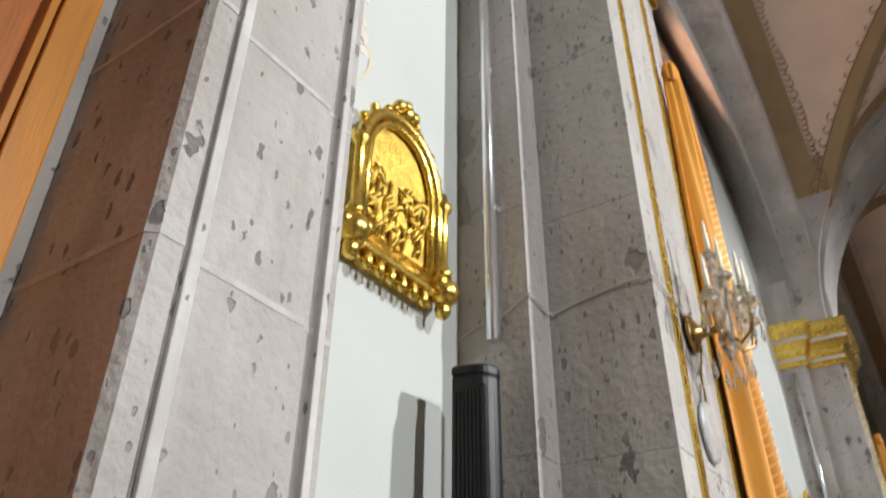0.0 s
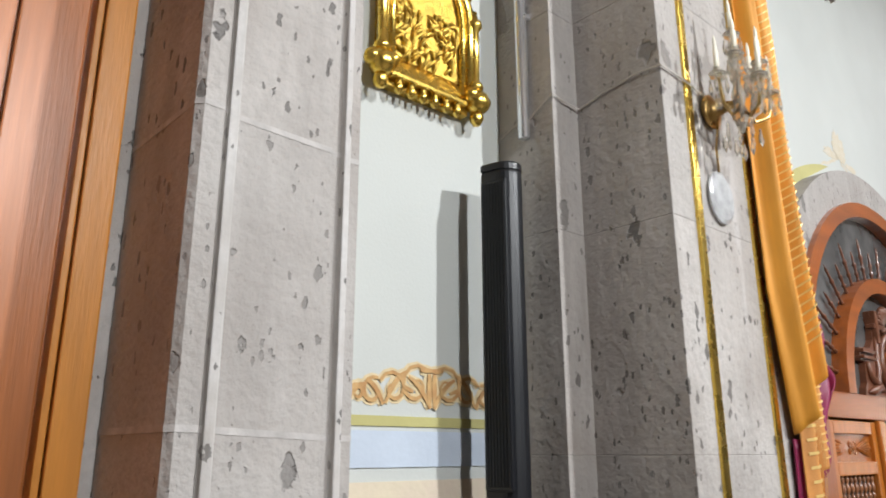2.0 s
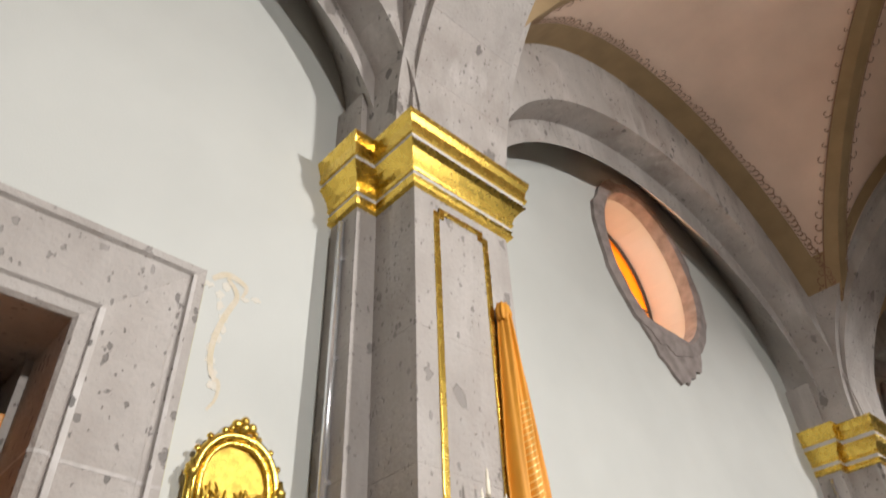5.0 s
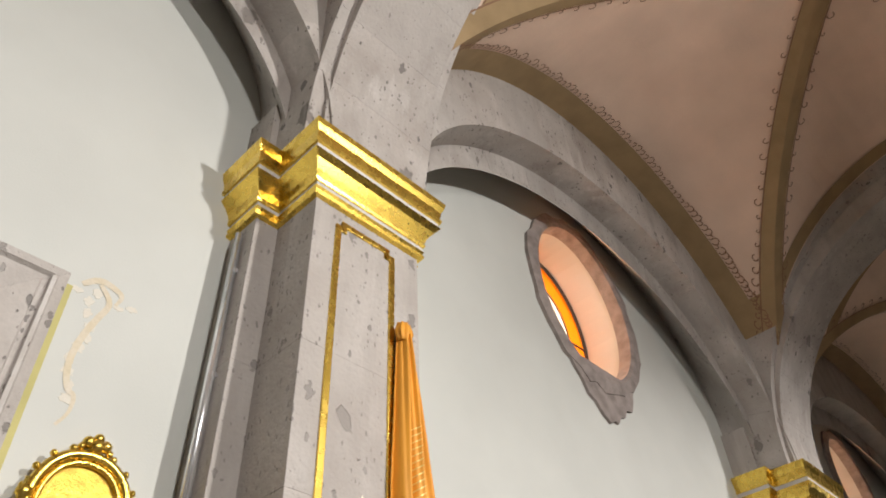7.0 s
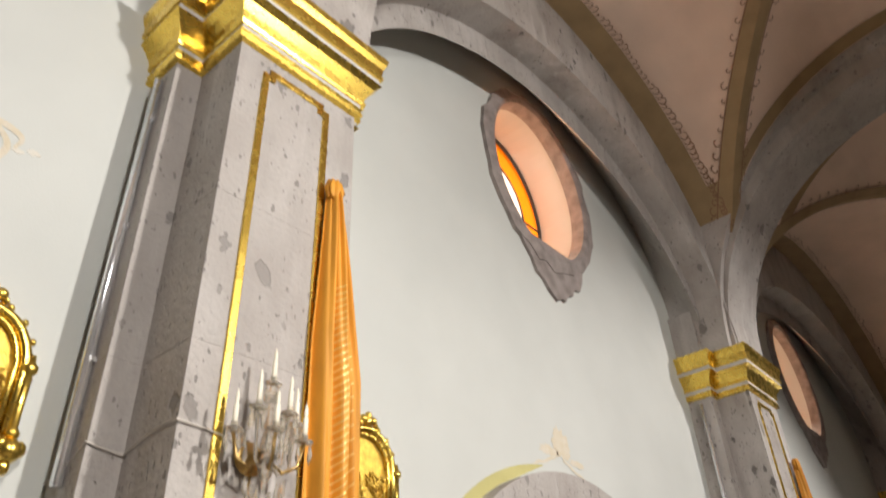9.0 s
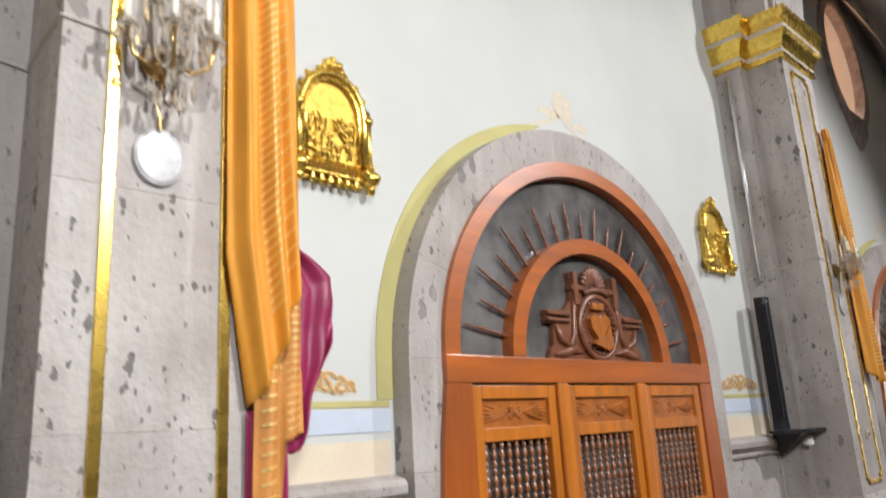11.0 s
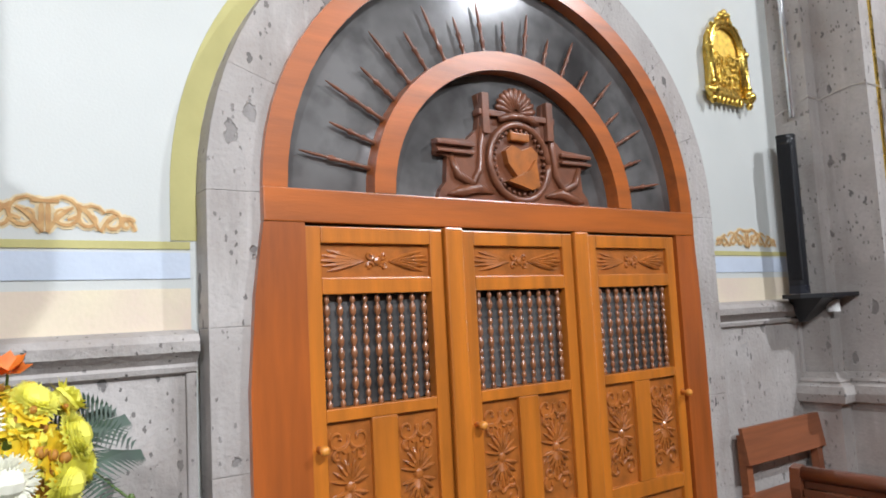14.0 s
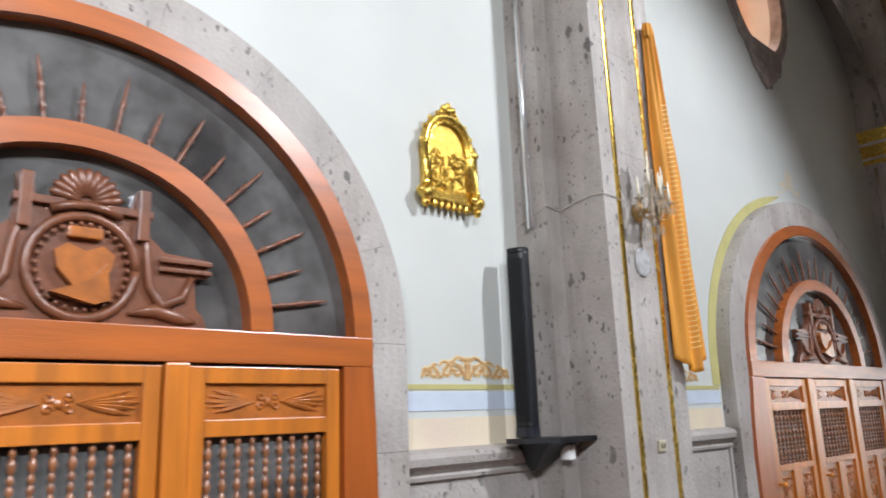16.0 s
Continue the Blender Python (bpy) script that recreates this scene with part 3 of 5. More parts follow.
for s in (-1, 1):
    for d0, d1, y0, y1 in ((0.060, 0.080, -0.1745, -0.165), (0.3275, 0.343, -0.1575, -0.135)):
        bm = bmesh.new()
        box(bm, min(s * (1.06 + d0), s * (1.06 + d1)), max(s * (1.06 + d0), s * (1.06 + d1)), y0, y1, 0.51, 3.47 + d0, 0.003)
        part("pale_fillet", bm, FILLET, dw, "whitish worn stone fillet")
    zs = [0.5, 1.02, 1.55, 2.02, 2.60, 3.05, 3.47]
    for a, b in zip(zs, zs[1:]):
        bm = bmesh.new()
        rings(bm, [[(s * (1.06 + d), y, z) for d, y in frame_profile()] for z in (a + 0.0005, b - 0.0005)] if b < 3.4 else
              [[(s * (1.06 + d), y, a + 0.0005) for d, y in frame_profile()], [(s * (1.06 + d), y, 3.4695 + d) for d, y in frame_profile()]])
        part("jamb_stone", bm, STONE, dw)
        if b < 3.4:
            bm = bmesh.new()
            rings(bm, [[(s * (1.06 + (d or -0.0012)), y - 0.0012, z + 0.006 * math.sin(9 * d + a)) for d, y in frame_profile()] for z in (b - 0.006, b + 0.006)])
            part("mortar_joint", bm, MORTAR_PALE, dw)
    bm = bmesh.new()
    # mitred head: from the corner to the middle
    rings(bm, [[(s * (1.06 + d), y, 3.47 + d) for d, y in frame_profile()], [(s * 0.35, y, 3.47 + d) for d, y in frame_profile()]])
    part("lintel_stone", bm, STONE, dw)
bm = bmesh.new()
rings(bm, [[(sx, y, 3.47 + d) for d, y in frame_profile()] for sx in (-0.346, 0.346)])
part("keystone", bm, STONE, dw)
bm = bmesh.new()
w = 1.06 + 0.383
for x0, x1, z0, z1 in ((-w - 0.05, -w, 0.5, 3.47 + 0.433), (w, w + 0.05, 0.5, 3.47 + 0.433), (-w, w, 3.47 + 0.383, 3.47 + 0.433)):
    box(bm, x0, x1, -0.004, 0.001, z0, z1)
part("painted_border", bm, OLIVE, dw, "thin olive painted border")
vest = thing("wooden_vestibule", (DX, 0.15, GROUND), "orange varnished wooden vestibule screen with brown planks in a doorway", "vestibule")
for s in (-1, 1):
    bm = bmesh.new()
    box(bm, min(s * 0.972, s * 1.034), max(s * 0.972, s * 1.034), 0.0, 0.06, 0.5, 3.27, 0.005)
    box(bm, min(s * 0.955, s * 0.969), max(s * 0.955, s * 0.969), 0.010, 0.06, 0.5, 3.26, 0.003)
    part("stile", bm, WOOD_LIGHT, vest)
bm = bmesh.new()
box(bm, -0.99, 0.99, 0.005, 0.06, 3.2, 3.265, 0.006)
part("top_rail", bm, WOOD, vest)
for i in range(14):
    x0 = -0.95 + i * 1.9 / 14
    bm = bmesh.new()
    box(bm, x0 + 0.003, x0 + 1.9 / 14 - 0.003, 0.03, 0.05, 0.5, 3.2, 0.004)
    part("plank", bm, BROWN_WOOD, vest)
bm = bmesh.new()
box(bm, -1.05, 1.05, 0.06, 0.10, 0.5, 3.26)
part("back_board", bm, BROWN_WOOD, vest)
bm = bmesh.new()
box(bm, -1.12, 1.12, 0.162, 0.52, 3.475, 3.53), box(bm, 1.036, 1.12, 0.164, 0.52, 0.5, 3.475), box(bm, -1.12, -1.036, 0.164, 0.52, 0.5, 3.475)
part("deep_reveal", bm, STONE, dw)

# ---- stone portals with wooden confessional screens ----


def build_portal():
    p = thing("stone_portal", (0, 0, GROUND), "round arched grey stone portal with a faded olive painted border", "portal", "stone portals")
    zs = [0.5, 0.92, 1.36, 1.8, SPRING]
    for s in (-1, 1):
        for a, b in zip(zs, zs[1:]):
            bm = bmesh.new()
            box(bm, PC + min(s * 1.07, s * 1.26), PC + max(s * 1.07, s * 1.26), -0.10, 0.02, a + 0.0003, b - 0.0003, 0.003)
            part("jamb_stone", bm, STONE, p)
    n = 9
    for i in range(n):
        t0, t1 = math.pi - math.pi * i / n - 0.0005, math.pi - math.pi * (i + 1) / n + 0.0005
        bm = bmesh.new()
        band(bm, ell(PC, SPRING, 1.07, 1.02, t0, t1, 4), ell(PC, SPRING, 1.26, 1.2, t0, t1, 4), -0.10, 0.02)
        part("voussoir", bm, STONE, p)
    bm = bmesh.new()
    band(bm, [(PC - 1.261, 2.072)] + ell(PC, SPRING, 1.261, 1.201, math.pi, 0.62 * math.pi, 30), [(PC - 1.34, 2.072)] + ell(PC, SPRING, 1.34, 1.26, math.pi, 0.54 * math.pi, 30), -0.004, 0.001)
    part("painted_border", bm, OLIVE, p, "faded olive painted border")
    return p


def ornament_tall(bm, cx, z0, z1, w, y):
    """Carved scrolls, stem, leaf fan and loops for a tall panel."""
    h = z1 - z0
    for s in (-1, 1):
        for zc, r, fl in ((z1 - 0.10 * h, w * 0.26, 1), (z1 - 0.24 * h, w * 0.16, -1), (z0 + 0.13 * h, w * 0.24, -1), (z0 + 0.26 * h, w * 0.15, 1)):
            pts = [(cx + s * (x - cx), z) for x, z in spiral(cx + w * 0.24, zc, r, 1.1, math.pi * 0.9, fl)]
            tube(bm, [(x, y, z) for x, z in pts], 0.0065, 5)
        for k in range(4):
            a = 0.25 + k * 0.38
            for f in (-1, 1):
                L = w * 0.5
                p = [(cx + s * L * t * math.sin(a) * 0.85, y - 0.004 * math.sin(math.pi * t), (z0 + z1) / 2 + f * 0.012 + f * L * t * math.cos(a) * 1.3 * (0.9 - 0.15 * t)) for t in (0.08, 0.4, 0.75, 1.0)]
                tube(bm, p, [0.004, 0.0085, 0.007, 0.002], 5)
        tube(bm, [(cx + s * w * q, y, z0 + h * zz) for q, zz in ((0.04, 0.66), (0.17, 0.72), (0.2, 0.8), (0.06, 0.84))], 0.005, 5)
    blob(bm, (cx, y, (z0 + z1) / 2), 0.02, 8, (1, 0.6, 1))
    tube(bm, [(cx, y, z0 + 0.22 * h), (cx, y, z1 - 0.22 * h)], 0.006, 5)


def ornament_wide(bm, cx, z0, z1, w, y):
    zc = (z0 + z1) / 2
    h = z1 - z0
    blob(bm, (cx, y, zc), 0.016, 8, (1, 0.7, 1))
    for s in (-1, 1):
        for f in (-1, 1):
            tube(bm, [(x if s > 0 else 2 * cx - x, y, z) for x, z in spiral(cx + 0.028, zc + f * h * 0.2, h * 0.17, 1.0, math.pi, f)], 0.006, 5)
        for k in range(5):
            dz = (k - 2) * h * 0.17
            p = [(cx + s * (0.05 + t * w * 0.40 * (1 - 0.1 * abs(k - 2))), y - 0.003 * math.sin(math.pi * t), zc + dz * t * 1.15) for t in (0, 0.35, 0.7, 1.0)]
            tube(bm, p, [0.004, 0.009, 0.009, 0.002], 5)


def build_leaf(parent, x0, x1, knob_side):
    leaf = bmesh.new()
    st = 0.055
    y0, y1 = -0.118, -0.075
    mid = (x0 + x1) / 2
    for a, b in ((x0, x0 + st), (x1 - st, x1)):
        box(leaf, a, b, y0, y1, 0.54, 2.115, 0.004)
    for a, b in ((2.06, 2.115), (1.89, 1.945), (1.478, 1.52), (0.985, 1.05), (0.54, 0.62)):
        box(leaf, x0 + st, x1 - st, y0, y1, a, b, 0.004)
    box(leaf, mid - 0.05, mid + 0.05, y0, y1, 1.05, 1.478, 0.004)
    lf = part("door_leaf", leaf, WOOD, parent)
    for nm, a, b, c, d in (("top_panel", x0 + st, x1 - st, 1.945, 2.06), ("lower_panel", x0 + st, mid - 0.05, 1.05, 1.478), ("lower_panel", mid + 0.05, x1 - st, 1.05, 1.478),
                           ("bottom_panel", x0 + st, x1 - st, 0.62, 0.985)):
        bm = bmesh.new()
        box(bm, a, b, -0.10, -0.085, c, d)
        if nm == "lower_panel":
            ornament_tall(bm, (a + b) / 2, c + 0.02, d - 0.02, b - a, -0.102)
        else:
            ornament_wide(bm, (a + b) / 2, c + 0.012, d - 0.012, b - a, -0.102)
        part(nm, bm, CARVED, lf, "carved panel with scrolls", smooth=False)
    # added pane whose painted pale patches lighten the ground behind the spindles
    bm = bmesh.new()
    box(bm, x0 + st + 0.002, x1 - st - 0.002, -0.074, -0.068, 1.522, 1.888)
    part("grille_glass", bm, DARK_GLASS, lf, "added dark pane behind the spindles, reflections painted pale")
    # turned spindles of the grille
    prof, z = [], 1.505
    bead = [(0.0, 0.005), (0.006, 0.0095), (0.013, 0.011), (0.02, 0.0095), (0.026, 0.005)]
    prof.append((z, 0.013))
    zz = z + 0.012
    while zz < 1.895:
        big = abs(zz - 1.7) < 0.03 or abs(zz - 1.58) < 0.02 or abs(zz - 1.82) < 0.02
        for h, r in bead:
            prof.append((zz + h * (1.5 if big else 1), r * (1.12 if big else 0.95)))
        zz += 0.026 * (1.5 if big else 1) + 0.003
    prof.append((1.905, 0.012))
    n = 9
    mesh0 = None
    for i in range(n):
        x = x0 + st + (i + 0.5) * (x1 - x0 - 2 * st) / n
        if mesh0 is None:
            bm = bmesh.new()
            lathe(bm, prof, (0, 0, 0), 7)
            mesh0 = part("spindle", bm, SPINDLE_WOOD, lf, smooth=True)
            mesh0.location = (x * U, -0.095 * U, 0)
        else:
            o = new("spindle", mesh0.data)
            o.parent, o.location = lf, (x * U, -0.095 * U, 0)
    kx = x0 + 0.025 if knob_side < 0 else x1 - 0.02
    bm = bmesh.new()
    lathe(bm, [(0, 0.012), (0.02, 0.008), (0.03, 0.016), (0.045, 0.016), (0.052, 0.008)], (kx, -0.118, 1.40), 10, (0, -1, 0))
    part("knob", bm, WOOD_LIGHT, lf, "small turned wooden knob", smooth=True)


def build_screen():
    s = thing("confessional_screen", (0, 0, GROUND), "orange varnished wooden screen with three carved doors and an arched fanlight", "wooden screen", "wooden screens")
    for x0, xt, x1 in ((-1.145, -1.091, -0.952), (1.085, 1.067, 0.932)):   # the outer edges lean in towards the arch
        bm = bmesh.new()
        rings(bm, [[(x, -0.125, z), (x1, -0.125, z), (x1, -0.03, z), (x, -0.03, z)] for x, z in ((x0, 0.5), (x0, 1.6), ((x0 * 0.6 + xt * 0.4), 1.9), (xt, 2.124))])
        part("jamb", bm, WOOD_RED, s)
    bm = bmesh.new()
    box(bm, -1.091, 1.067, -0.128, -0.03, 2.125, 2.235, 0.005)
    part("head_rail", bm, WOOD_RAIL, s)
    bm = bmesh.new()
    band(bm, ell(-0.012, 2.235, 0.995, 0.93, math.pi, 0, 36), ell(-0.012, 2.235, 1.079, 1.005, math.pi, 0, 36), -0.125, -0.03)
    part("outer_arch", bm, WOOD_RAIL, s)
    bm = bmesh.new()
    band(bm, ell(-0.03, 2.235, 0.575, 0.53, math.pi, 0, 30), ell(-0.03, 2.235, 0.66, 0.605, math.pi, 0, 30), -0.13, -0.04)
    part("inner_arch", bm, WOOD_RAIL, s)
    for a, b in ((-0.405, -0.325), (0.255, 0.335)):
        bm = bmesh.new()
        box(bm, a, b, -0.135, -0.06, 0.5, 2.124, 0.008)
        part("mullion", bm, WOOD, s)
    bm = bmesh.new()
    slab(bm, ell(PC, 2.235, 1.01, 0.95, 0, math.pi, 36), -0.065, -0.058)
    part("fanlight_glass", bm, DARK_GLASS, s, "dark grey glass with reflections painted as pale patches")
    # added near-black board, a painted substitute for the darkness behind the doors
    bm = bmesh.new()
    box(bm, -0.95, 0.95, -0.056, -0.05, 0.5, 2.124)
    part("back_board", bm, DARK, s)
    n = 19
    for i in range(n):
        a = math.radians(9 + 162 * i / (n - 1))
        L = (0.28 if i % 2 == 0 else 0.20) * (1 - 0.22 * math.sin(a))
        d = Vector((math.cos(a), 0, math.sin(a)))
        o = Vector((-0.03 + 0.658 * d.x, -0.085, 2.235 + 0.603 * d.z))
        bm = bmesh.new()
        prof = [(0, 0.011), (0.02 * L, 0.013), (0.08 * L, 0.008), (0.2 * L, 0.009), (0.26 * L, 0.015), (0.32 * L, 0.008), (0.5 * L, 0.010), (0.56 * L, 0.015),
                (0.62 * L, 0.007), (0.8 * L, 0.008), (0.9 * L, 0.006), (L, 0.002)]
        prof = [(h, q * 0.8) for h, q in prof]
        lathe(bm, prof, o, 7, d)
        part("ray_spindle", bm, CREST_WOOD, s, smooth=True)
    build_leaf(s, -0.95, -0.41, -1)
    build_leaf(s, -0.32, 0.25, -1)
    build_leaf(s, 0.34, 0.915, 1)
    # carved crest
    bm = bmesh.new()
    half = [(0.0, 2.238), (0.40, 2.238), (0.385, 2.275), (0.36, 2.30), (0.355, 2.36), (0.35, 2.40), (0.40, 2.405), (0.40, 2.465), (0.25, 2.475), (0.20, 2.52),
            (0.185, 2.60), (0.195, 2.66), (0.15, 2.66), (0.14, 2.60), (0.0, 2.62)]
    slab(bm, half + [(-x, z) for x, z in half[::-1][1:-1]], -0.095, -0.066)
    part("crest", bm, CREST_WOOD, s, "dark carved crest")
    for q in (-1, 1):
        for za, zb in ((2.412, 2.425), (2.442, 2.458)):
            bm = bmesh.new()
            box(bm, min(q * 0.23, q * 0.405), max(q * 0.23, q * 0.405), -0.115, -0.07, za, zb, 0.003)
            part("crest_bar", bm, CREST_WOOD, s)
        bm = bmesh.new()
        tube(bm, [(q * x, -0.10, z) for x, z in ((0.34, 2.40), (0.31, 2.33), (0.24, 2.30), (0.20, 2.36), (0.19, 2.46), (0.17, 2.58))], [0.012, 0.018, 0.02, 0.016, 0.014, 0.01], 6)
        part("crest_scroll", bm, CREST_WOOD, s, smooth=True)
        bm = bmesh.new()
        tube(bm, [(q * x, -0.10, z) for x, z in ((0.14, 2.27), (0.22, 2.285), (0.30, 2.265), (0.36, 2.255))], [0.006, 0.024, 0.022, 0.004], 6)
        part("crest_leaf", bm, CREST_WOOD, s, smooth=True)
        bm = bmesh.new()
        box(bm, q * 0.17 - 0.018, q * 0.17 + 0.018, -0.12, -0.07, 2.50, 2.665, 0.005)
        part("crest_post", bm, CREST_WOOD, s)
        bm = bmesh.new()
        box(bm, min(q * 0.06, q * 0.2), max(q * 0.06, q * 0.2), -0.115, -0.07, 2.575, 2.60, 0.004)
        part("crest_crossbar", bm, CREST_WOOD, s)
    bm = bmesh.new()
    ring_pts = [(0.155 * math.cos(t), -0.105, 2.40 + 0.155 * math.sin(t)) for t in (2 * math.pi * i / 28 for i in range(29))]
    tube(bm, ring_pts, 0.016, 6)
    for i in range(30):
        t = 2 * math.pi * i / 30
        blob(bm, (0.13 * math.cos(t), -0.108, 2.40 + 0.13 * math.sin(t)), 0.009, 6)
    part("crest_medallion", bm, CREST_WOOD, s, smooth=True)
    bm = bmesh.new()
    slab(bm, [(0, 2.31), (0.075, 2.39), (0.085, 2.44), (0.05, 2.465), (0, 2.445), (-0.05, 2.465), (-0.085, 2.44), (-0.075, 2.39)], -0.125, -0.09)
    slab(bm, [(-0.09, 2.315), (0.02, 2.36), (0.06, 2.41), (0.075, 2.30), (0.03, 2.285)], -0.14, -0.1)
    box(bm, -0.05, 0.05, -0.12, -0.09, 2.485, 2.52, 0.006)
    part("crest_heart", bm, CARVED, s, "plain carved heart shape")
    for i in range(11):
        a = math.radians(12 + 156 * i / 10)
        d = Vector((math.cos(a), 0, math.sin(a)))
        bm = bmesh.new()
        tube(bm, [Vector((0, -0.10, 2.60)) + d * k for k in (0.02, 0.06, 0.095, 0.108)], [0.006, 0.013, 0.015, 0.006], 6)
        part("shell_rib", bm, CREST_WOOD, s, smooth=True)
    bm = bmesh.new()
    tube(bm, [(-0.10, -0.11, 2.565), (-0.05, -0.12, 2.58), (0, -0.122, 2.585), (0.05, -0.12, 2.58), (0.10, -0.11, 2.565)], 0.014, 6)
    part("crest_collar", bm, CREST_WOOD, s, smooth=True)
    return s


portal, screen = build_portal(), build_screen()
for whole in (build_portal(), build_screen()):   # the second, larger one
    whole.matrix_basis = at(DOORS[1], 0, GROUND) @ Matrix.Diagonal((WIDER, 1, 1, 1))
    rail = (SPRING - GROUND) * U
    for ob in whole.children:
        for v in ob.data.vertices:
            if v.co.z > rail:
                v.co.z = rail + (v.co.z - rail) * TALLER

# ---- dado, painted bands and friezes ----
for x0, x1 in ((-6.8, -6.22), (-3.275, -2.742), (-1.938, -1.282), (1.242, 2.098), (2.902, 4.075)):
    bm = bmesh.new()
    prof = [(0.0, 0.5), (-0.03, 0.5), (-0.03, 1.665), (-0.05, 1.675), (-0.055, 1.69), (-0.045, 1.70), (-0.06, 1.715), (-0.085, 1.735), (-0.09, 1.765), (-0.075, 1.785), (-0.02, 1.80), (0.0, 1.80)]
    rings(bm, [[(x, y, z) for y, z in prof] for x in (x0, x1)])
    for xe in (x0, x1 - 0.03):
        box(bm, xe, xe + 0.03, -0.045, 0.0, 0.5, 1.67, 0.004)
    tagged(part("trim_dado", bm, STONE), "grey stone dado with a rounded ledge", "dado", kind="structure")
    for nm, m, z0, z1, lab in (("trim_cream_band", CREAM, 1.80, 1.925, "cream painted wall band"), ("trim_blue_band", BLUE, 1.955, 2.035, "pale blue painted wall band"),
                               ("trim_ochre_line", OLIVE, 2.045, 2.068, "ochre painted line")):
        bm = bmesh.new()
        box(bm, x0 + 0.001, x1 - 0.001, -0.004, 0.0, z0, z1)
        tagged(part(nm, bm, m), lab, "painted band", kind="structure")


def frieze(x0, x1, parts):
    """Painted scrollwork: ochre strokes over cream ones."""
    c, z = (x0 + x1) / 2, 2.085
    h, w = 0.115, (x1 - x0) / 2
    f = thing("painted_frieze", (c, 0, z), "ochre and cream painted scrollwork on white plaster", "frieze", "painted friezes")
    for nm, m, y, k in (("cream_scroll", SCROLL_LIGHT, -0.0012, 1.05), ("ochre_scroll", SCROLL, -0.0048, 0.42)):
        bm = bmesh.new()
        for s in parts:
            px = lambda x: s * x
            for sx, sz, r, tn, st, fl in ((0.20, 0.055, 0.052, 1.2, 2.2, -1), (0.48, 0.045, 0.043, 1.2, 0.4, 1), (0.72, 0.036, 0.034, 1.1, 2.0, -1), (0.9, 0.03, 0.022, 0.9, 0.4, 1)):
                ribbon(bm, [(px(x), z + q) for x, q in spiral(sx * w, sz, r, tn, st, fl)], 0.012 * k, y)
            for ta, tb, za, zb in ((0.02, 0.30, 0.004, 0.075), (0.34, 0.58, 0.085, 0.012), (0.60, 0.80, 0.008, 0.06), (0.82, 1.0, 0.05, 0.012)):
                ribbon(bm, [(px(w * (ta + (tb - ta) * t)), z + za + (zb - za) * t + 0.012 * math.sin(math.pi * t)) for t in (0, 0.25, 0.5, 0.75, 1)], 0.015 * k, y)
            ribbon(bm, [(px(w * t), z + 0.02 + 0.085 * t) for t in (0.24, 0.32, 0.38)], 0.012 * k, y)
            ribbon(bm, [(px(w * 0.035), z + q) for q in (0.005, 0.04, 0.07, 0.085)], 0.018 * k, y)
            ribbon(bm, [(px(w * q), z + 0.093) for q in (0.0, 0.05, 0.1, 0.15)], 0.014 * k, y)
        tagged(part(nm, bm, m, f), kind="stuff")


frieze(-3.25, -2.76, (-1, 1))
frieze(-1.92, -1.44, (-1, 1))
frieze(1.42, 1.98, (-1, 1))
frieze(3.1, 3.8, (-1, 1))


def ragged(c, rx, rz, seed, n=34, rough=0.25):
    r = random.Random(seed)
    k = [1 + rough * (r.random() - 0.5) * 2 for _ in range(n)]
    return [(c[0] + rx * k[i] * math.cos(2 * math.pi * i / n), c[1] + rz * k[i] * math.sin(2 * math.pi * i / n)) for i in range(n)]


def stain(name, shapes, m, label):
    bm = bmesh.new()
    for o in shapes:
        slab(bm, o, -0.0012, 0.001)
    tagged(part(name, bm, m), label, "stain", kind="structure")


def stain_line(pts, w, y=-0.002):
    bm = bmesh.new()
    for _ in range(3):   # round the corners
        pts = [pts[0]] + [q for a, b in zip(pts, pts[1:]) for q in ((0.75 * a[0] + 0.25 * b[0], 0.75 * a[1] + 0.25 * b[1]), (0.25 * a[0] + 0.75 * b[0], 0.25 * a[1] + 0.75 * b[1]))] + [pts[-1]]
    ribbon(bm, pts, w, y)
    tagged(part("trim_old_scroll", bm, STAIN), "faint remains of painted scrollwork on plaster", "stain", kind="structure")


for c, up in zip(DOORS, (0.02, 0.24)):
    stain("trim_paint_patch", [ragged((c + 0.04, 3.62 + up), 0.085, 0.09, 3), ragged((c - 0.10, 3.55 + up), 0.09, 0.03, 5), ragged((c + 0.19, 3.53 + up), 0.08, 0.022, 7)], STAIN, "patch of old ochre paint above the arch")
    for s in (-1, 1):
        stain_line([(c + s * x, z + up) for x, z in ((0.04, 3.52), (0.10, 3.505), (0.16, 3.47), (0.22, 3.465), (0.27, 3.43), (0.32, 3.40))], 0.009)
stain("trim_old_scroll", [ragged((-3.19 + 0.02 * math.sin(5 * k), 3.92 - 0.047 * k), 0.017 + 0.006 * math.sin(3 * k), 0.019, k, 22, 0.25) for k in range(10)] +
      [ragged((-3.26 + 0.05 * k, 3.90 + 0.015 * math.sin(2 * k)), 0.02, 0.012, 20 + k, 18, 0.3) for k in (0, 3, 4)], FAINT, "faint remains of painted scrollwork on plaster")

stain_line([(-3.19, 3.96), (-3.13, 3.90), (-3.165, 3.82), (-3.20, 3.70), (-3.205, 3.60), (-3.18, 3.52), (-3.15, 3.52), (-3.15, 3.45), (-3.18, 3.40)], 0.012)
stain_line([(-3.25, 3.93), (-3.20, 3.98), (-3.14, 3.97), (-3.10, 3.95), (-3.12, 3.90)], 0.013)

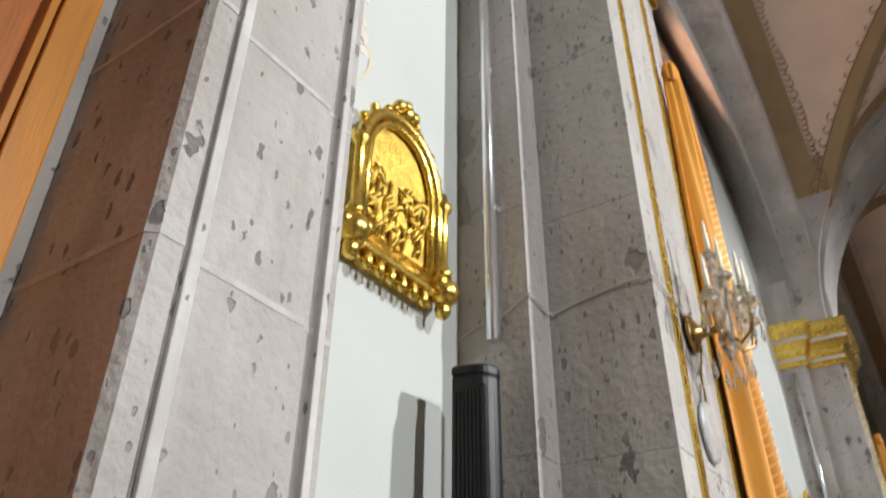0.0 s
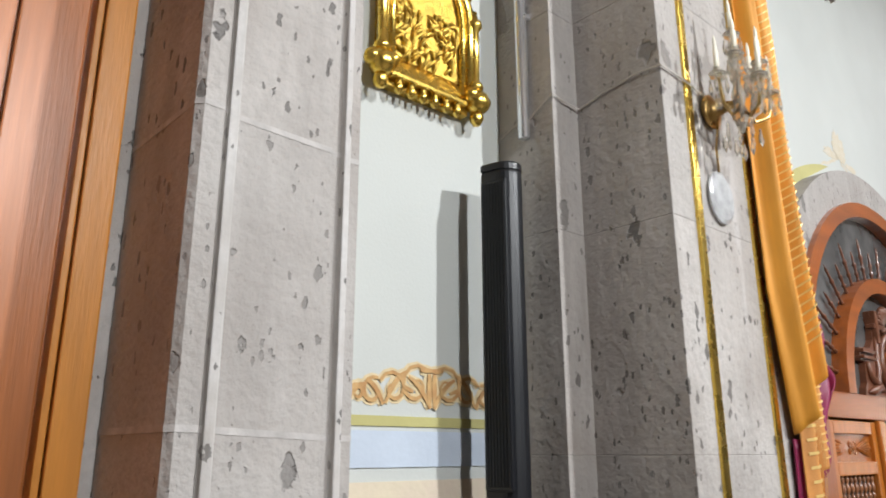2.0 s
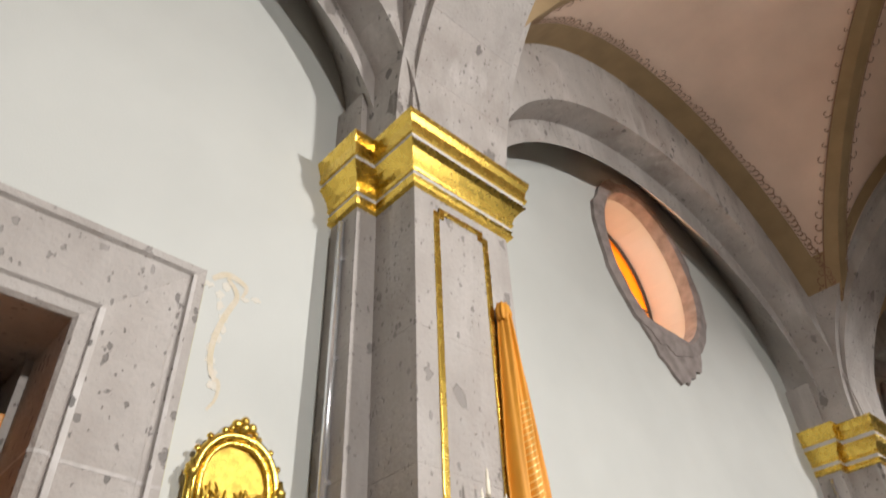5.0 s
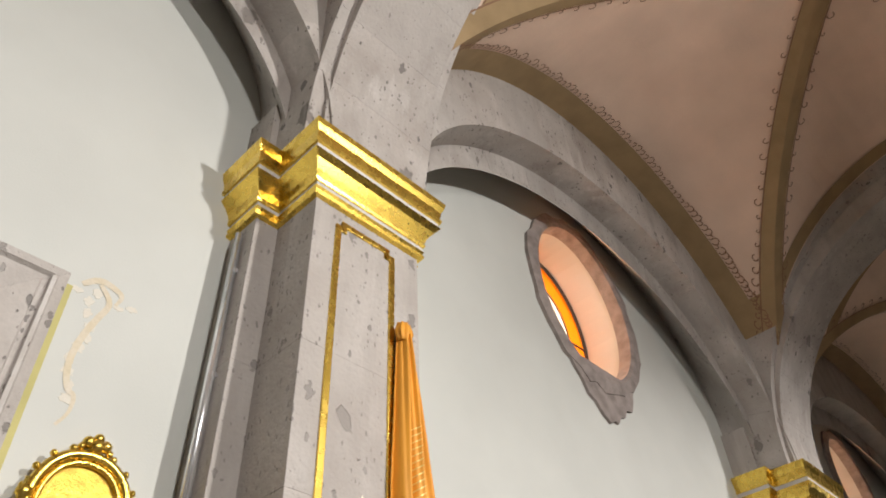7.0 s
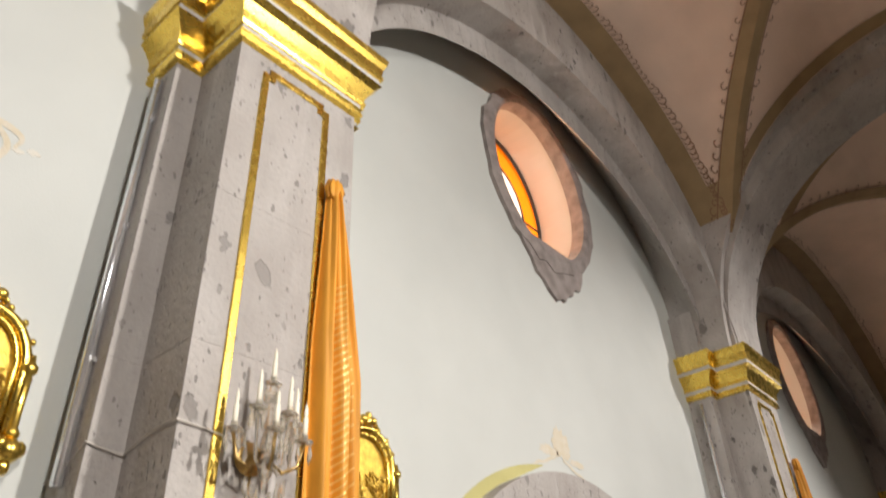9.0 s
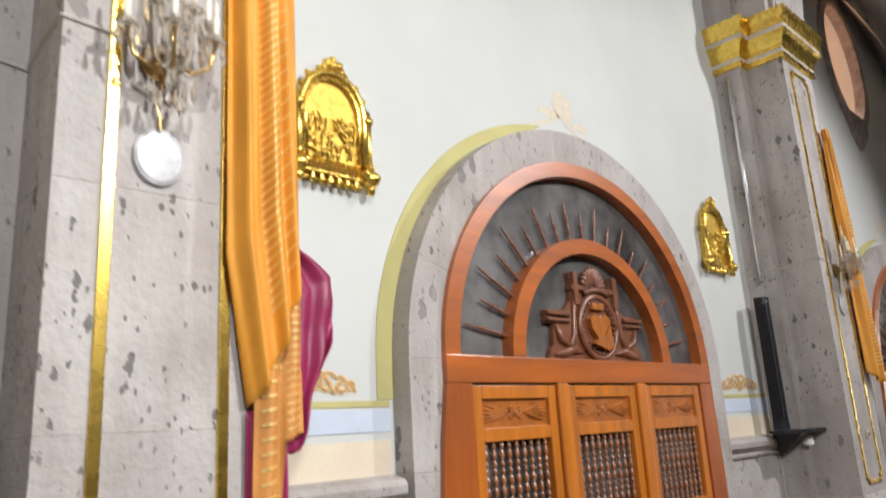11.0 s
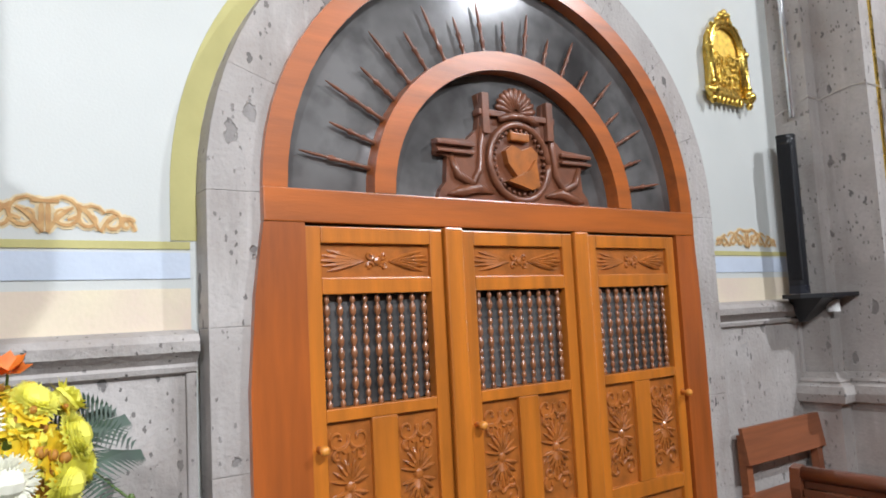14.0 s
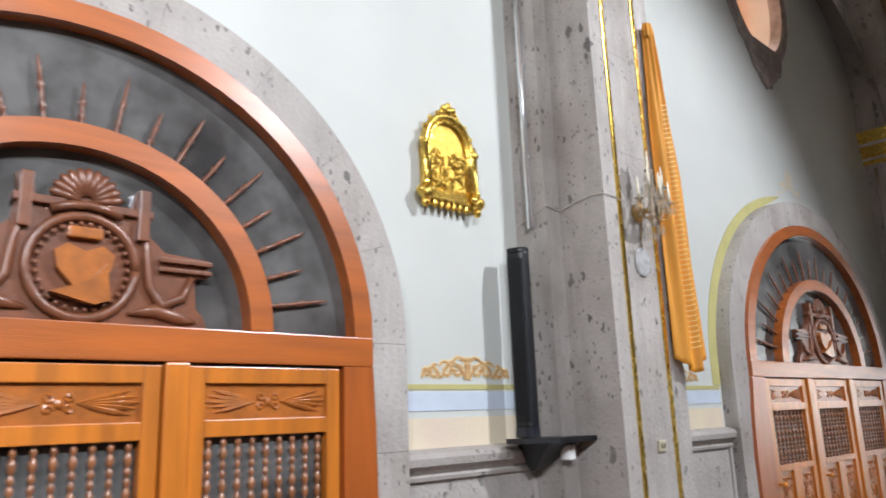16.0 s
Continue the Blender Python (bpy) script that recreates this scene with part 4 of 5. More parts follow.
# ---- oval windows ----
for b in BAY[1:]:
    o = thing("oval_window", (b + OVAL_X, 0, OVAL_Z - 0.9), "oval window with rough stone rim and white and orange leaded glass", "window", "oval windows")
    bm = bmesh.new()
    N = 48
    r = random.Random(9)
    outer_ = [(x * (0.98 + 0.075 * r.random()), OVAL_Z + (z - OVAL_Z) * (0.98 + 0.075 * r.random())) for x, z in ell(0, OVAL_Z, 0.675, 0.80, 0, 2 * math.pi, N)[:-1]]
    inner = ell(0, OVAL_Z, 0.56, 0.70, 0, 2 * math.pi, N)[:-1]
    lip = ell(0, OVAL_Z, 0.59, 0.73, 0, 2 * math.pi, N)[:-1]
    rings(bm, [[(x, 0.08, z) for x, z in inner], [(x, -0.03, z) for x, z in inner], [(x, -0.045, z) for x, z in lip], [(x, -0.03, z) for x, z in outer_], [(x, 0.0, z) for x, z in outer_]], caps=False)
    part("stone_rim", bm, MORTAR, o, "rough grey stone rim")
    bm = bmesh.new()
    pts = [(-0.40, OVAL_Z - 0.62), (-0.33, OVAL_Z - 0.74), (-0.25, OVAL_Z - 0.83), (-0.21, OVAL_Z - 0.92), (-0.14, OVAL_Z - 0.95), (-0.08, OVAL_Z - 1.02), (0.0, OVAL_Z - 1.07), (0.06, OVAL_Z - 1.03),
           (0.10, OVAL_Z - 1.04), (0.15, OVAL_Z - 0.97), (0.21, OVAL_Z - 0.95), (0.25, OVAL_Z - 0.88), (0.33, OVAL_Z - 0.86), (0.38, OVAL_Z - 0.76), (0.42, OVAL_Z - 0.62)]
    slab(bm, pts, -0.022, 0.002)
    part("mortar_patch", bm, MORTAR, o, "torn mortar patch below the rim")
    y = 0.40
    bm = bmesh.new()
    tube(bm, [(x, y, z) for x, z in ell(0, OVAL_Z, 0.57, 0.71, 0, 2 * math.pi, 40)], 0.022, 6)
    for a0, a1 in (((0, -0.70), (0, 0.70)), ((-0.56, 0.0), (0.56, 0.0))):
        tube(bm, [(a0[0], y, OVAL_Z + a0[1]), (a1[0], y, OVAL_Z + a1[1])], 0.011, 6)
    tube(bm, [(x, y, z) for x, z in ell(0, OVAL_Z, 0.35, 0.44, 0, 2 * math.pi, 30)], 0.011, 6)
    part("leading", bm, LEAD, o)
    for q in range(4):
        t0, t1 = q * math.pi / 2, (q + 1) * math.pi / 2
        bm = bmesh.new()
        band(bm, ell(0, OVAL_Z, 0.35, 0.44, t0, t1, 10), ell(0, OVAL_Z, 0.57, 0.71, t0, t1, 10), y - 0.003, y + 0.003)
        part("pane", bm, GLASS_O, o, "orange glass pane").visible_shadow = False
        bm = bmesh.new()
        slab(bm, [(0, OVAL_Z)] + ell(0, OVAL_Z, 0.35, 0.44, t0, t1, 10), y - 0.003, y + 0.003)
        part("pane", bm, GLASS_W, o, "white glass pane").visible_shadow = False

# ---- gilded relief plaques ----


def build_plaque():
    z0 = 2.88
    p = thing("relief_plaque", (0, 0, z0 - 0.03), "gilded gothic relief plaque hung on the plaster wall", "wall plaque", "relief plaques")
    hw = 0.15

    def ogive(w, zb, zs, zt, n=9):
        out = [(-w, zb)]
        for i in range(n + 1):
            k = i / n
            out.append((-w * math.cos(k * math.pi / 2) ** 0.9, zs + (zt - zs) * math.sin(k * math.pi / 2) ** 0.95))
        return out + [(-x, z) for x, z in out[::-1][1:]]
    bm = bmesh.new()
    slab(bm, ogive(hw, z0, z0 + 0.26, z0 + 0.44), -0.03, 0.0)
    part("back_plate", bm, GOLD_SATIN, p)
    # plain relief: soft lumps in the lower half
    bm = bmesh.new()
    r = random.Random(21)
    for i in range(80):
        x, z = r.uniform(-0.11, 0.11), r.uniform(0.10, 0.26)
        x *= min(1, 1.25 - 1.6 * max(0, z - 0.22))
        L, a = r.uniform(0.01, 0.035), r.uniform(0.3, 2.8)
        tube(bm, [(x - L * math.cos(a), -0.03, z0 + z - L * math.sin(a)), (x, -0.036 - r.uniform(0, 0.01), z0 + z), (x + L * math.cos(a), -0.03, z0 + z + L * math.sin(a))], [0.003, r.uniform(0.005, 0.009), 0.003], 6)
    tagged(part("relief", bm, GOLD_SATIN, p, "plain raised relief", smooth=True), kind="stuff")
    for k, (o, rr) in enumerate(((0.0, 0.017), (-0.026, 0.010))):
        bm = bmesh.new()
        pts = ogive(hw + o, z0 + 0.05, z0 + 0.26, z0 + 0.44 + o)
        tube(bm, [(x, -0.04, z) for x, z in pts], rr, 8)
        part("frame_moulding", bm, GOLD, p, smooth=True)
    for s in (-1, 1):
        bm = bmesh.new()
        lathe(bm, [(0, 0.02), (0.015, 0.024), (0.03, 0.014), (0.19, 0.013), (0.2, 0.022), (0.215, 0.022), (0.225, 0.012), (0.25, 0.008)], (s * (hw + 0.012), -0.05, z0 + 0.07), 10)
        part("colonnette", bm, GOLD, p, smooth=True)
        bm = bmesh.new()
        blob(bm, (s * (hw + 0.015), -0.055, z0 + 0.035), 0.036, 10)
        blob(bm, (s * (hw + 0.04), -0.05, z0 + 0.045), 0.024, 8)
        blob(bm, (s * (hw - 0.012), -0.06, z0 + 0.05), 0.022, 8)
        blob(bm, (s * (hw + 0.015), -0.05, z0 - 0.008), 0.02, 8, (1, 1, 1.3))
        part("corner_boss", bm, GOLD, p, smooth=True)
    bm = bmesh.new()
    box(bm, -hw + 0.02, hw - 0.02, -0.055, 0, z0 + 0.015, z0 + 0.03, 0.004)
    rings(bm, [[(-hw + 0.02, -0.054, z0 + 0.03), (hw - 0.02, -0.054, z0 + 0.03), (hw - 0.02, -0.028, z0 + 0.09), (-hw + 0.02, -0.028, z0 + 0.09)],
               [(-hw + 0.02, -0.02, z0 + 0.03), (hw - 0.02, -0.02, z0 + 0.03), (hw - 0.02, -0.02, z0 + 0.09), (-hw + 0.02, -0.02, z0 + 0.09)]])
    part("sill_plate", bm, GOLD, p, "smooth gilded sloping plate")
    for i in range(6):
        x = -0.10 + 0.04 * i
        bm = bmesh.new()
        lathe(bm, [(0, 0.004), (0.008, 0.012), (0.02, 0.014), (0.032, 0.01), (0.04, 0.012)], (x, -0.04, z0 - 0.022), 8)
        part("drop_bead", bm, GOLD, p, smooth=True)
    pts = ogive(hw + 0.02, z0 + 0.26, z0 + 0.26, z0 + 0.46)
    for i in (2, 4, 6, 8, 12, 14, 16, 18):
        x, z = pts[i]
        bm = bmesh.new()
        blob(bm, (x, -0.04, z), 0.012, 7)
        part("crocket", bm, GOLD, p, smooth=True)
    bm = bmesh.new()
    for x, z, rr in ((0, 0.47, 0.024), (-0.028, 0.478, 0.02), (0.028, 0.478, 0.02), (0, 0.497, 0.018), (-0.045, 0.46, 0.012), (0.045, 0.46, 0.012)):
        blob(bm, (x, -0.045, z0 + z), rr, 9)
    part("finial", bm, GOLD, p, smooth=True)
    return p


pq = build_plaque()
pq.location.x = -3.05 * U
for x in (-1.54, 1.60, 3.52):
    copy_thing(pq, at(x, 0, 2.85))

# ---- column loudspeakers, conduits, cables ----


def build_speaker():
    s = thing("column_loudspeaker", (0, 0, 1.86), "slim black column loudspeaker with a grey metal edge", "loudspeaker", "column loudspeakers")
    n = 12
    body = [(-0.042, 0.045), (0.042, 0.045)] + [(0.042 * math.cos(t), -0.045 * math.sin(t)) for t in (math.pi * i / n for i in range(n + 1))]
    bm = bmesh.new()
    rings(bm, [[(x * k, y * k, z) for x, y in body] for z, k in ((1.87, 0.96), (1.875, 1), (2.675, 1), (2.685, 0.94))])
    part("body", bm, BLACK, s)
    bm = bmesh.new()
    rings(bm, [[(0.036 * math.cos(q) + 0.006, -0.0405 * math.sin(q) - 0.002, z) for q in (0.35, 0.5, 0.7, 0.9)] + [(0.03 * math.cos(q), -0.03 * math.sin(q), z) for q in (0.9, 0.35)] for z in (1.876, 2.674)])
    part("edge_strip", bm, GREY_METAL, s, "grey metal edge strip", smooth=True)
    bm = bmesh.new()
    box(bm, -0.048, -0.02, -0.03, 0.044, 1.90, 2.655, 0.004)
    part("grille", bm, BLACK, s, "black perforated grille")
    for i in range(8):
        bm = bmesh.new()
        box(bm, -0.0505, -0.0475, -0.026 + i * 0.0085, -0.022 + i * 0.0085, 1.91, 2.645)
        part("grille_rib", bm, BLACK, s)
    bm = bmesh.new()
    rings(bm, [[(x * k, y * k, z) for x, y in body] for z, k in ((2.685, 1.02), (2.70, 1.02), (2.705, 0.95))])
    part("cap", bm, BLACK, s)
    bm = bmesh.new()
    rings(bm, [[(x * k, y * k, z) for x, y in body] for z, k in ((1.825, 1.05), (1.87, 1.05))])
    part("foot", bm, GREY_METAL, s)
    return s


def build_shelf():
    s = thing("wall_shelf", (0, 0, 1.66), "black metal wall shelf with a bracket and white conduit end", "shelf", "loudspeaker shelves")
    bm = bmesh.new()
    rings(bm, [[(-0.21, 0.02, z), (-0.21, -0.08, z), (-0.1, -0.2, z), (0.22, -0.2, z), (0.22, 0.02, z)] for z in (1.80, 1.822)])
    part("plate", bm, BLACK, s)
    bm = bmesh.new()
    rings(bm, [[(-0.03, 0.04, 1.67), (0.03, 0.04, 1.67), (0.03, 0.02, 1.67), (-0.03, 0.02, 1.67)], [(-0.12, 0.04, 1.80), (0.12, 0.04, 1.80), (0.12, -0.15, 1.80), (-0.12, -0.15, 1.80)]])
    part("bracket", bm, BLACK, s)
    bm = bmesh.new()
    lathe(bm, [(0, 0.0), (0.0, 0.034), (0.06, 0.034), (0.065, 0.03)], (0.06, -0.11, 1.72), 14)
    part("white_cup", bm, WHITE_PL, s, "small white plastic cup fitting", smooth=False)
    return s


def build_conduit():
    c = thing("conduit", (0, 0, 2.83), "glossy white vertical cable conduit on a pilaster", "conduit", "conduits")
    bm = bmesh.new()
    lathe(bm, [(2.83, 0.001), (2.83, 0.017), (4.42, 0.017)], (0, 0, 0), 12)
    part("pipe", bm, STEEL, c, smooth=True)
    for z in (3.2, 3.7, 4.2):
        bm = bmesh.new()
        box(bm, -0.004, 0.024, -0.022, 0.022, z, z + 0.018, 0.003)
        part("clip", bm, STEEL, c)
    return c


spk, shelf, pipe = build_speaker(), build_shelf(), build_conduit()
spk.matrix_basis, shelf.matrix_basis = at(PIL[1] - 0.535, -0.14, 1.86, 12), at(PIL[1] - 0.50, -0.12, 1.66)
pipe.matrix_basis = at(PIL[1] - 0.418, -0.11, 2.83)
for x in PIL[2:]:
    copy_thing(spk, at(x - 0.55, -0.14, 1.86, 12))
    copy_thing(shelf, at(x - 0.46, -0.12, 1.66))
    copy_thing(pipe, at(x - 0.418, -0.11, 2.83))

for x in PIL[1:]:
    bm = bmesh.new()
    pts = [(-0.408, -0.005, 2.86), (-0.405, -0.06, 2.885), (-0.405, -0.12, 2.89), (-0.406, -0.208, 2.935), (-0.36, -0.208, 2.925), (-0.297, -0.212, 2.92), (-0.296, -0.30, 2.94),
           (-0.297, -0.40, 2.955), (-0.297, -0.477, 2.95), (-0.2, -0.478, 2.945), (-0.1, -0.48, 2.93), (-0.03, -0.485, 2.93)]
    tube(bm, [(x + a, b, c) for a, b, c in pts], 0.003, 5)
    tagged(part("cable", bm, CABLE), "thin grey cable strung round a pilaster to a sconce", "cable", "cables")

# ---- crystal sconces ----


def build_sconce():
    s = thing("crystal_sconce", (0, -0.475, 2.56), "brass and crystal candle sconce with an oval white glass plate below", "wall sconce", "crystal sconces")
    bm = bmesh.new()
    lathe(bm, [(0, 0.05), (0.012, 0.055), (0.02, 0.045), (0.035, 0.02), (0.10, 0.012)], (0, 0.0, 2.92), 14, (0, -1, 0))
    part("backplate", bm, BRASS, s, smooth=True)
    bm = bmesh.new()
    lathe(bm, [(-0.10, 0.004), (-0.07, 0.02), (-0.04, 0.03), (-0.01, 0.018), (0.02, 0.026), (0.06, 0.012), (0.16, 0.01), (0.18, 0.02), (0.22, 0.006)], (0, -0.12, 2.92), 12)
    part("stem", bm, CRYSTAL, s, "cut glass stem", smooth=False)
    ends = []
    for i in range(6):
        a = math.radians(180 + 12 + 156 * i / 5)
        R, lift = (0.13, 0.02) if i % 2 == 0 else (0.10, 0.09)
        ex, ey = R * math.cos(a), R * math.sin(a) - 0.1
        ends.append((ex, ey, 2.93 + lift))
        bm = bmesh.new()
        tube(bm, [(0, -0.12, 2.90), (ex * 0.45, -0.12 + (ey + 0.12) * 0.45, 2.86), (ex * 0.85, -0.12 + (ey + 0.12) * 0.85, 2.88), (ex, ey, 2.93 + lift)], 0.006, 6)
        part("arm", bm, CRYSTAL if i % 2 else BRASS, s, smooth=True)
    ends.append((0, -0.12, 3.13))
    for k, (ex, ey, ez) in enumerate(ends):
        bm = bmesh.new()
        lathe(bm, [(0, 0.004), (0.004, 0.026), (0.012, 0.03), (0.014, 0.01), (0.03, 0.012)], (ex, ey, ez), 12)
        part("drip_pan", bm, CRYSTAL, s)
        bm = bmesh.new()
        lathe(bm, [(0.014, 0.009), (0.085, 0.009), (0.09, 0.005), (0.10, 0.007), (0.118, 0.006), (0.135, 0.001)], (ex, ey, ez), 8)
        part("candle", bm, CANDLE, s, smooth=True)
    r = random.Random(8)
    drop = None
    spots = []
    for ex, ey, ez in ends:
        spots += [(ex + 0.027 * math.cos(t), ey + 0.027 * math.sin(t), ez) for t in (0.3, 1.9, 3.4, 5.0)]
    spots += [(0.06 * math.cos(t), -0.12 + 0.06 * math.sin(t), 2.84 - 0.02 * (i % 2)) for i, t in enumerate(2 * math.pi * k / 9 for k in range(9))]
    spots += [(0.03 * math.cos(t), -0.12 + 0.03 * math.sin(t), 2.80) for t in (0.5, 2.6, 4.7)]
    spots += [(r.uniform(-0.09, 0.09), -0.12 + r.uniform(-0.06, 0.06), r.uniform(2.93, 3.05)) for _ in range(16)]
    for i, (x, y, z) in enumerate(spots):
        if drop is None:
            bm = bmesh.new()
            lathe(bm, [(-0.055, 0.001), (-0.038, 0.0085), (-0.02, 0.006), (-0.012, 0.002), (-0.006, 0.005), (0.0, 0.001)], (0, 0, 2.56), 6)
            drop = part("crystal_drop", bm, CRYSTAL, s)
            ob = drop
        else:
            ob = new("crystal_drop", drop.data)
            ob.parent = s
        ob.location = (x * U, y * U, (z - 2.56) * U)
        ob.rotation_euler = (0, 0, r.uniform(0, 3))
    # swags of beads
    for i in range(6):
        a, b = ends[i], ends[6]
        bm = bmesh.new()
        for k in range(1, 12):
            t = k / 12
            z = a[2] + (b[2] - a[2]) * t - 0.05 * math.sin(math.pi * t)
            blob(bm, (a[0] + (b[0] - a[0]) * t, a[1] + (b[1] - a[1]) * t, z), 0.0055, 5)
        tagged(part("bead_swag", bm, CRYSTAL, s), kind="stuff")
    bm = bmesh.new()
    rings(bm, [[(0.01 + 0.070 * k * math.cos(t), y, 2.65 + 0.080 * k * math.sin(t)) for t in (2 * math.pi * i / 24 for i in range(24))] for y, k in ((0.0, 1.0), (-0.008, 1.0), (-0.014, 0.86))])
    part("oval_plate", bm, SILVER_DISC, s, "oval etched white glass plate")
    bm = bmesh.new()
    tube(bm, [(0, -0.03, 2.88), (0.0, -0.012, 2.80), (0.01, -0.008, 2.73)], 0.004, 5)
    part("hanger", bm, BRASS, s)
    return s


sc = build_sconce()
sc.matrix_basis = at(PIL[1] - 0.06, -0.475, 2.56) @ Matrix.Diagonal((0.92, 0.72, 0.92, 1))
for x in PIL[2:]:
    copy_thing(sc, at(x - 0.02, -0.475, 2.56))

# ---- drapes ----


def cloth(bm, f, nu, nv):
    g = [[bm.verts.new(f(i / nu, j / nv)) for i in range(nu + 1)] for j in range(nv + 1)]
    for j in range(nv):
        for i in range(nu):
            bm.faces.new((g[j][i], g[j][i + 1], g[j + 1][i + 1], g[j + 1][i]))


def thick(ob, t=0.004):
    m = ob.modifiers.new("thickness", "SOLIDIFY")
    m.thickness, m.offset = t, 0
    return ob


def build_drape(full, x0=0.115):
    d = thing("curtain", (0, -0.474, 1.5 if full else 2.1), "gathered orange drape with gold thread bars" + (" and magenta satin swag" if full else ""), "curtain", "pilaster drapes")
    zt = 3.96

    def main(u, v):
        w = 0.05 + (0.135 if full else 0.12 + 0.08 * v) * min(1, v * 2.2) ** 0.7
        x = x0 + 0.012 * v + w * u + (0.03 - 0.03 * min(1, v * 3))
        fold = 0.026 * math.sin(u * 17 + 1.6 * v) * (0.3 + 0.7 * min(1, v * 3)) + 0.010 * math.sin(u * 37 - 3 * v)
        end = 2.03 + 0.32 * u ** 1.2 if full else 2.10 + 0.22 * abs(u - 0.45) ** 1.4
        if full:   # the hem slants towards the wall
            x += 0.06 * max(0, v - 0.8) / 0.2 * (1 - u) + 0.02 * v * u
        return (x, min(-0.006, -0.022 - 0.035 * math.sin(math.pi * u) + 0.7 * fold - 0.012 * v), zt - (zt - end) * v)
    bm = bmesh.new()
    cloth(bm, main, 44, 70)
    thick(part("hanging", bm, ORANGE_CLOTH, d, smooth=True))
    bm = bmesh.new()
    for j in range(16, 66):
        v0 = (j + 0.2) / 70
        for ua, ub in ((0.42, 0.62), (0.78, 0.86)) if j % 2 else ((0.42, 0.62),):
            prev = None
            for k in range(7):
                u = ua + (ub - ua) * k / 6
                a, b = main(u, v0), main(u, v0 + 0.0032)
                row = (bm.verts.new((a[0], a[1] - 0.006, a[2])), bm.verts.new((b[0], b[1] - 0.006, b[2])))
                if prev:
                    bm.faces.new((prev[0], row[0], row[1], prev[1]))
                prev = row
    tagged(part("gold_thread", bm, GOLD_THREAD, d, "short gold thread bars"), kind="stuff")
    bm = bmesh.new()

    def knot(u, v):
        a = 2 * math.pi * u
        r = (0.034 + 0.010 * math.sin(7 * a)) * (1 - 0.55 * abs(v - 0.5) * 1.2)
        return (x0 + 0.05 + r * math.cos(a), -0.04 + r * 0.7 * math.sin(a), zt + 0.05 - 0.085 * v)
    cloth(bm, knot, 30, 6)
    thick(part("knot", bm, ORANGE_CLOTH, d, smooth=True))
    if not full:
        return d

    def tail(u, v):
        end = 1.64 + 0.05 * u + 0.27 * min(1, max(0, (u - 0.5) / 0.08))
        return (0.212 + 0.13 * u - 0.02 * v * (1 - u), -0.03 - 0.012 * v + 0.011 * math.sin(u * 13 + 2 * v), 2.36 - (2.36 - end) * v)
    bm = bmesh.new()
    cloth(bm, tail, 24, 40)
    thick(part("tail", bm, ORANGE_TAIL, d, "orange-brown tail with gold stripes", smooth=True))
    bm = bmesh.new()
    for j in range(3, 39, 2):
        prev = None
        for k in range(9):
            u = 0.12 + 0.8 * k / 8
            a, b = tail(u, j / 40), tail(u, j / 40 + 0.011)
            row = (bm.verts.new((a[0], a[1] - 0.006, a[2])), bm.verts.new((b[0], b[1] - 0.006, b[2])))
            if prev:
                bm.faces.new((prev[0], row[0], row[1], prev[1]))
            prev = row
    tagged(part("tail_thread", bm, GOLD_THREAD, d, "gold thread stripes"), kind="stuff")

    def swag(u, v):
        w = 0.07 + 0.145 * min(1, v * 4) ** 0.7 - 0.05 * max(0, v - 0.7) / 0.3 * u
        z = 2.47 - (0.55 - 0.24 * max(0, (u - 0.55) / 0.45) ** 1.2) * v + 0.012 * math.sin(11 * u) * v
        return (0.235 + w * u, -0.014 - 0.05 * max(0, u - 0.45) * v + 0.010 * math.sin(u * 19 + 5 * v * v) + 0.010 * math.sin(16 * v - 9 * u) * v * u, z)
    bm = bmesh.new()
    cloth(bm, swag, 34, 40)
    thick(part("magenta_swag", bm, MAGENTA, d, "magenta satin swag", smooth=True))

    def under(u, v):
        return (0.19 + 0.11 * u, -0.016 + 0.010 * math.sin(u * 16 + 2 * v), 2.02 - 0.54 * v + 0.16 * u * v)
    bm = bmesh.new()
    cloth(bm, under, 20, 20)
    thick(part("magenta_tail", bm, MAGENTA, d, "magenta satin tail", smooth=True))
    return d


d1 = build_drape(True)
d1.location.x = PIL[1] * U
d2 = build_drape(False, 0.16)
d2.location.x = PIL[2] * U
copy_thing(d2, at(PIL[3], -0.474, 2.1))

# ---- flowers on their stand ----
FX, FY = -1.83, -0.42
st = thing("flower_stand", (FX, FY, GROUND), "dark maroon lacquered pedestal under a flower arrangement", "pedestal")
bm = bmesh.new()
box(bm, -0.24, 0.24, -0.17, 0.17, 1.305, 1.335, 0.006)
rings(bm, [[(-w_, -w_ * 0.7, z), (w_, -w_ * 0.7, z), (w_, w_ * 0.7, z), (-w_, w_ * 0.7, z)] for w_, z in ((0.2, 1.22), (0.205, 1.26), (0.235, 1.305))])
part("top_moulding", bm, MAROON, st)
bm = bmesh.new()
box(bm, -0.19, 0.19, -0.13, 0.13, 0.58, 1.22, 0.008)
part("shaft", bm, MAROON, st)
bm = bmesh.new()
box(bm, -0.23, 0.23, -0.165, 0.165, 0.5, 0.58, 0.01)
part("foot", bm, MAROON, st)
fl = thing("flower_arrangement", (FX, FY, 1.335), "yellow and white flowers with an orange bloom and dark palm leaves", "flowers")
bm = bmesh.new()
lathe(bm, [(1.336, 0.07), (1.38, 0.10), (1.42, 0.11)], (0, 0, 0), 14)
part("bowl", bm, MAROON, fl)
r = random.Random(12)


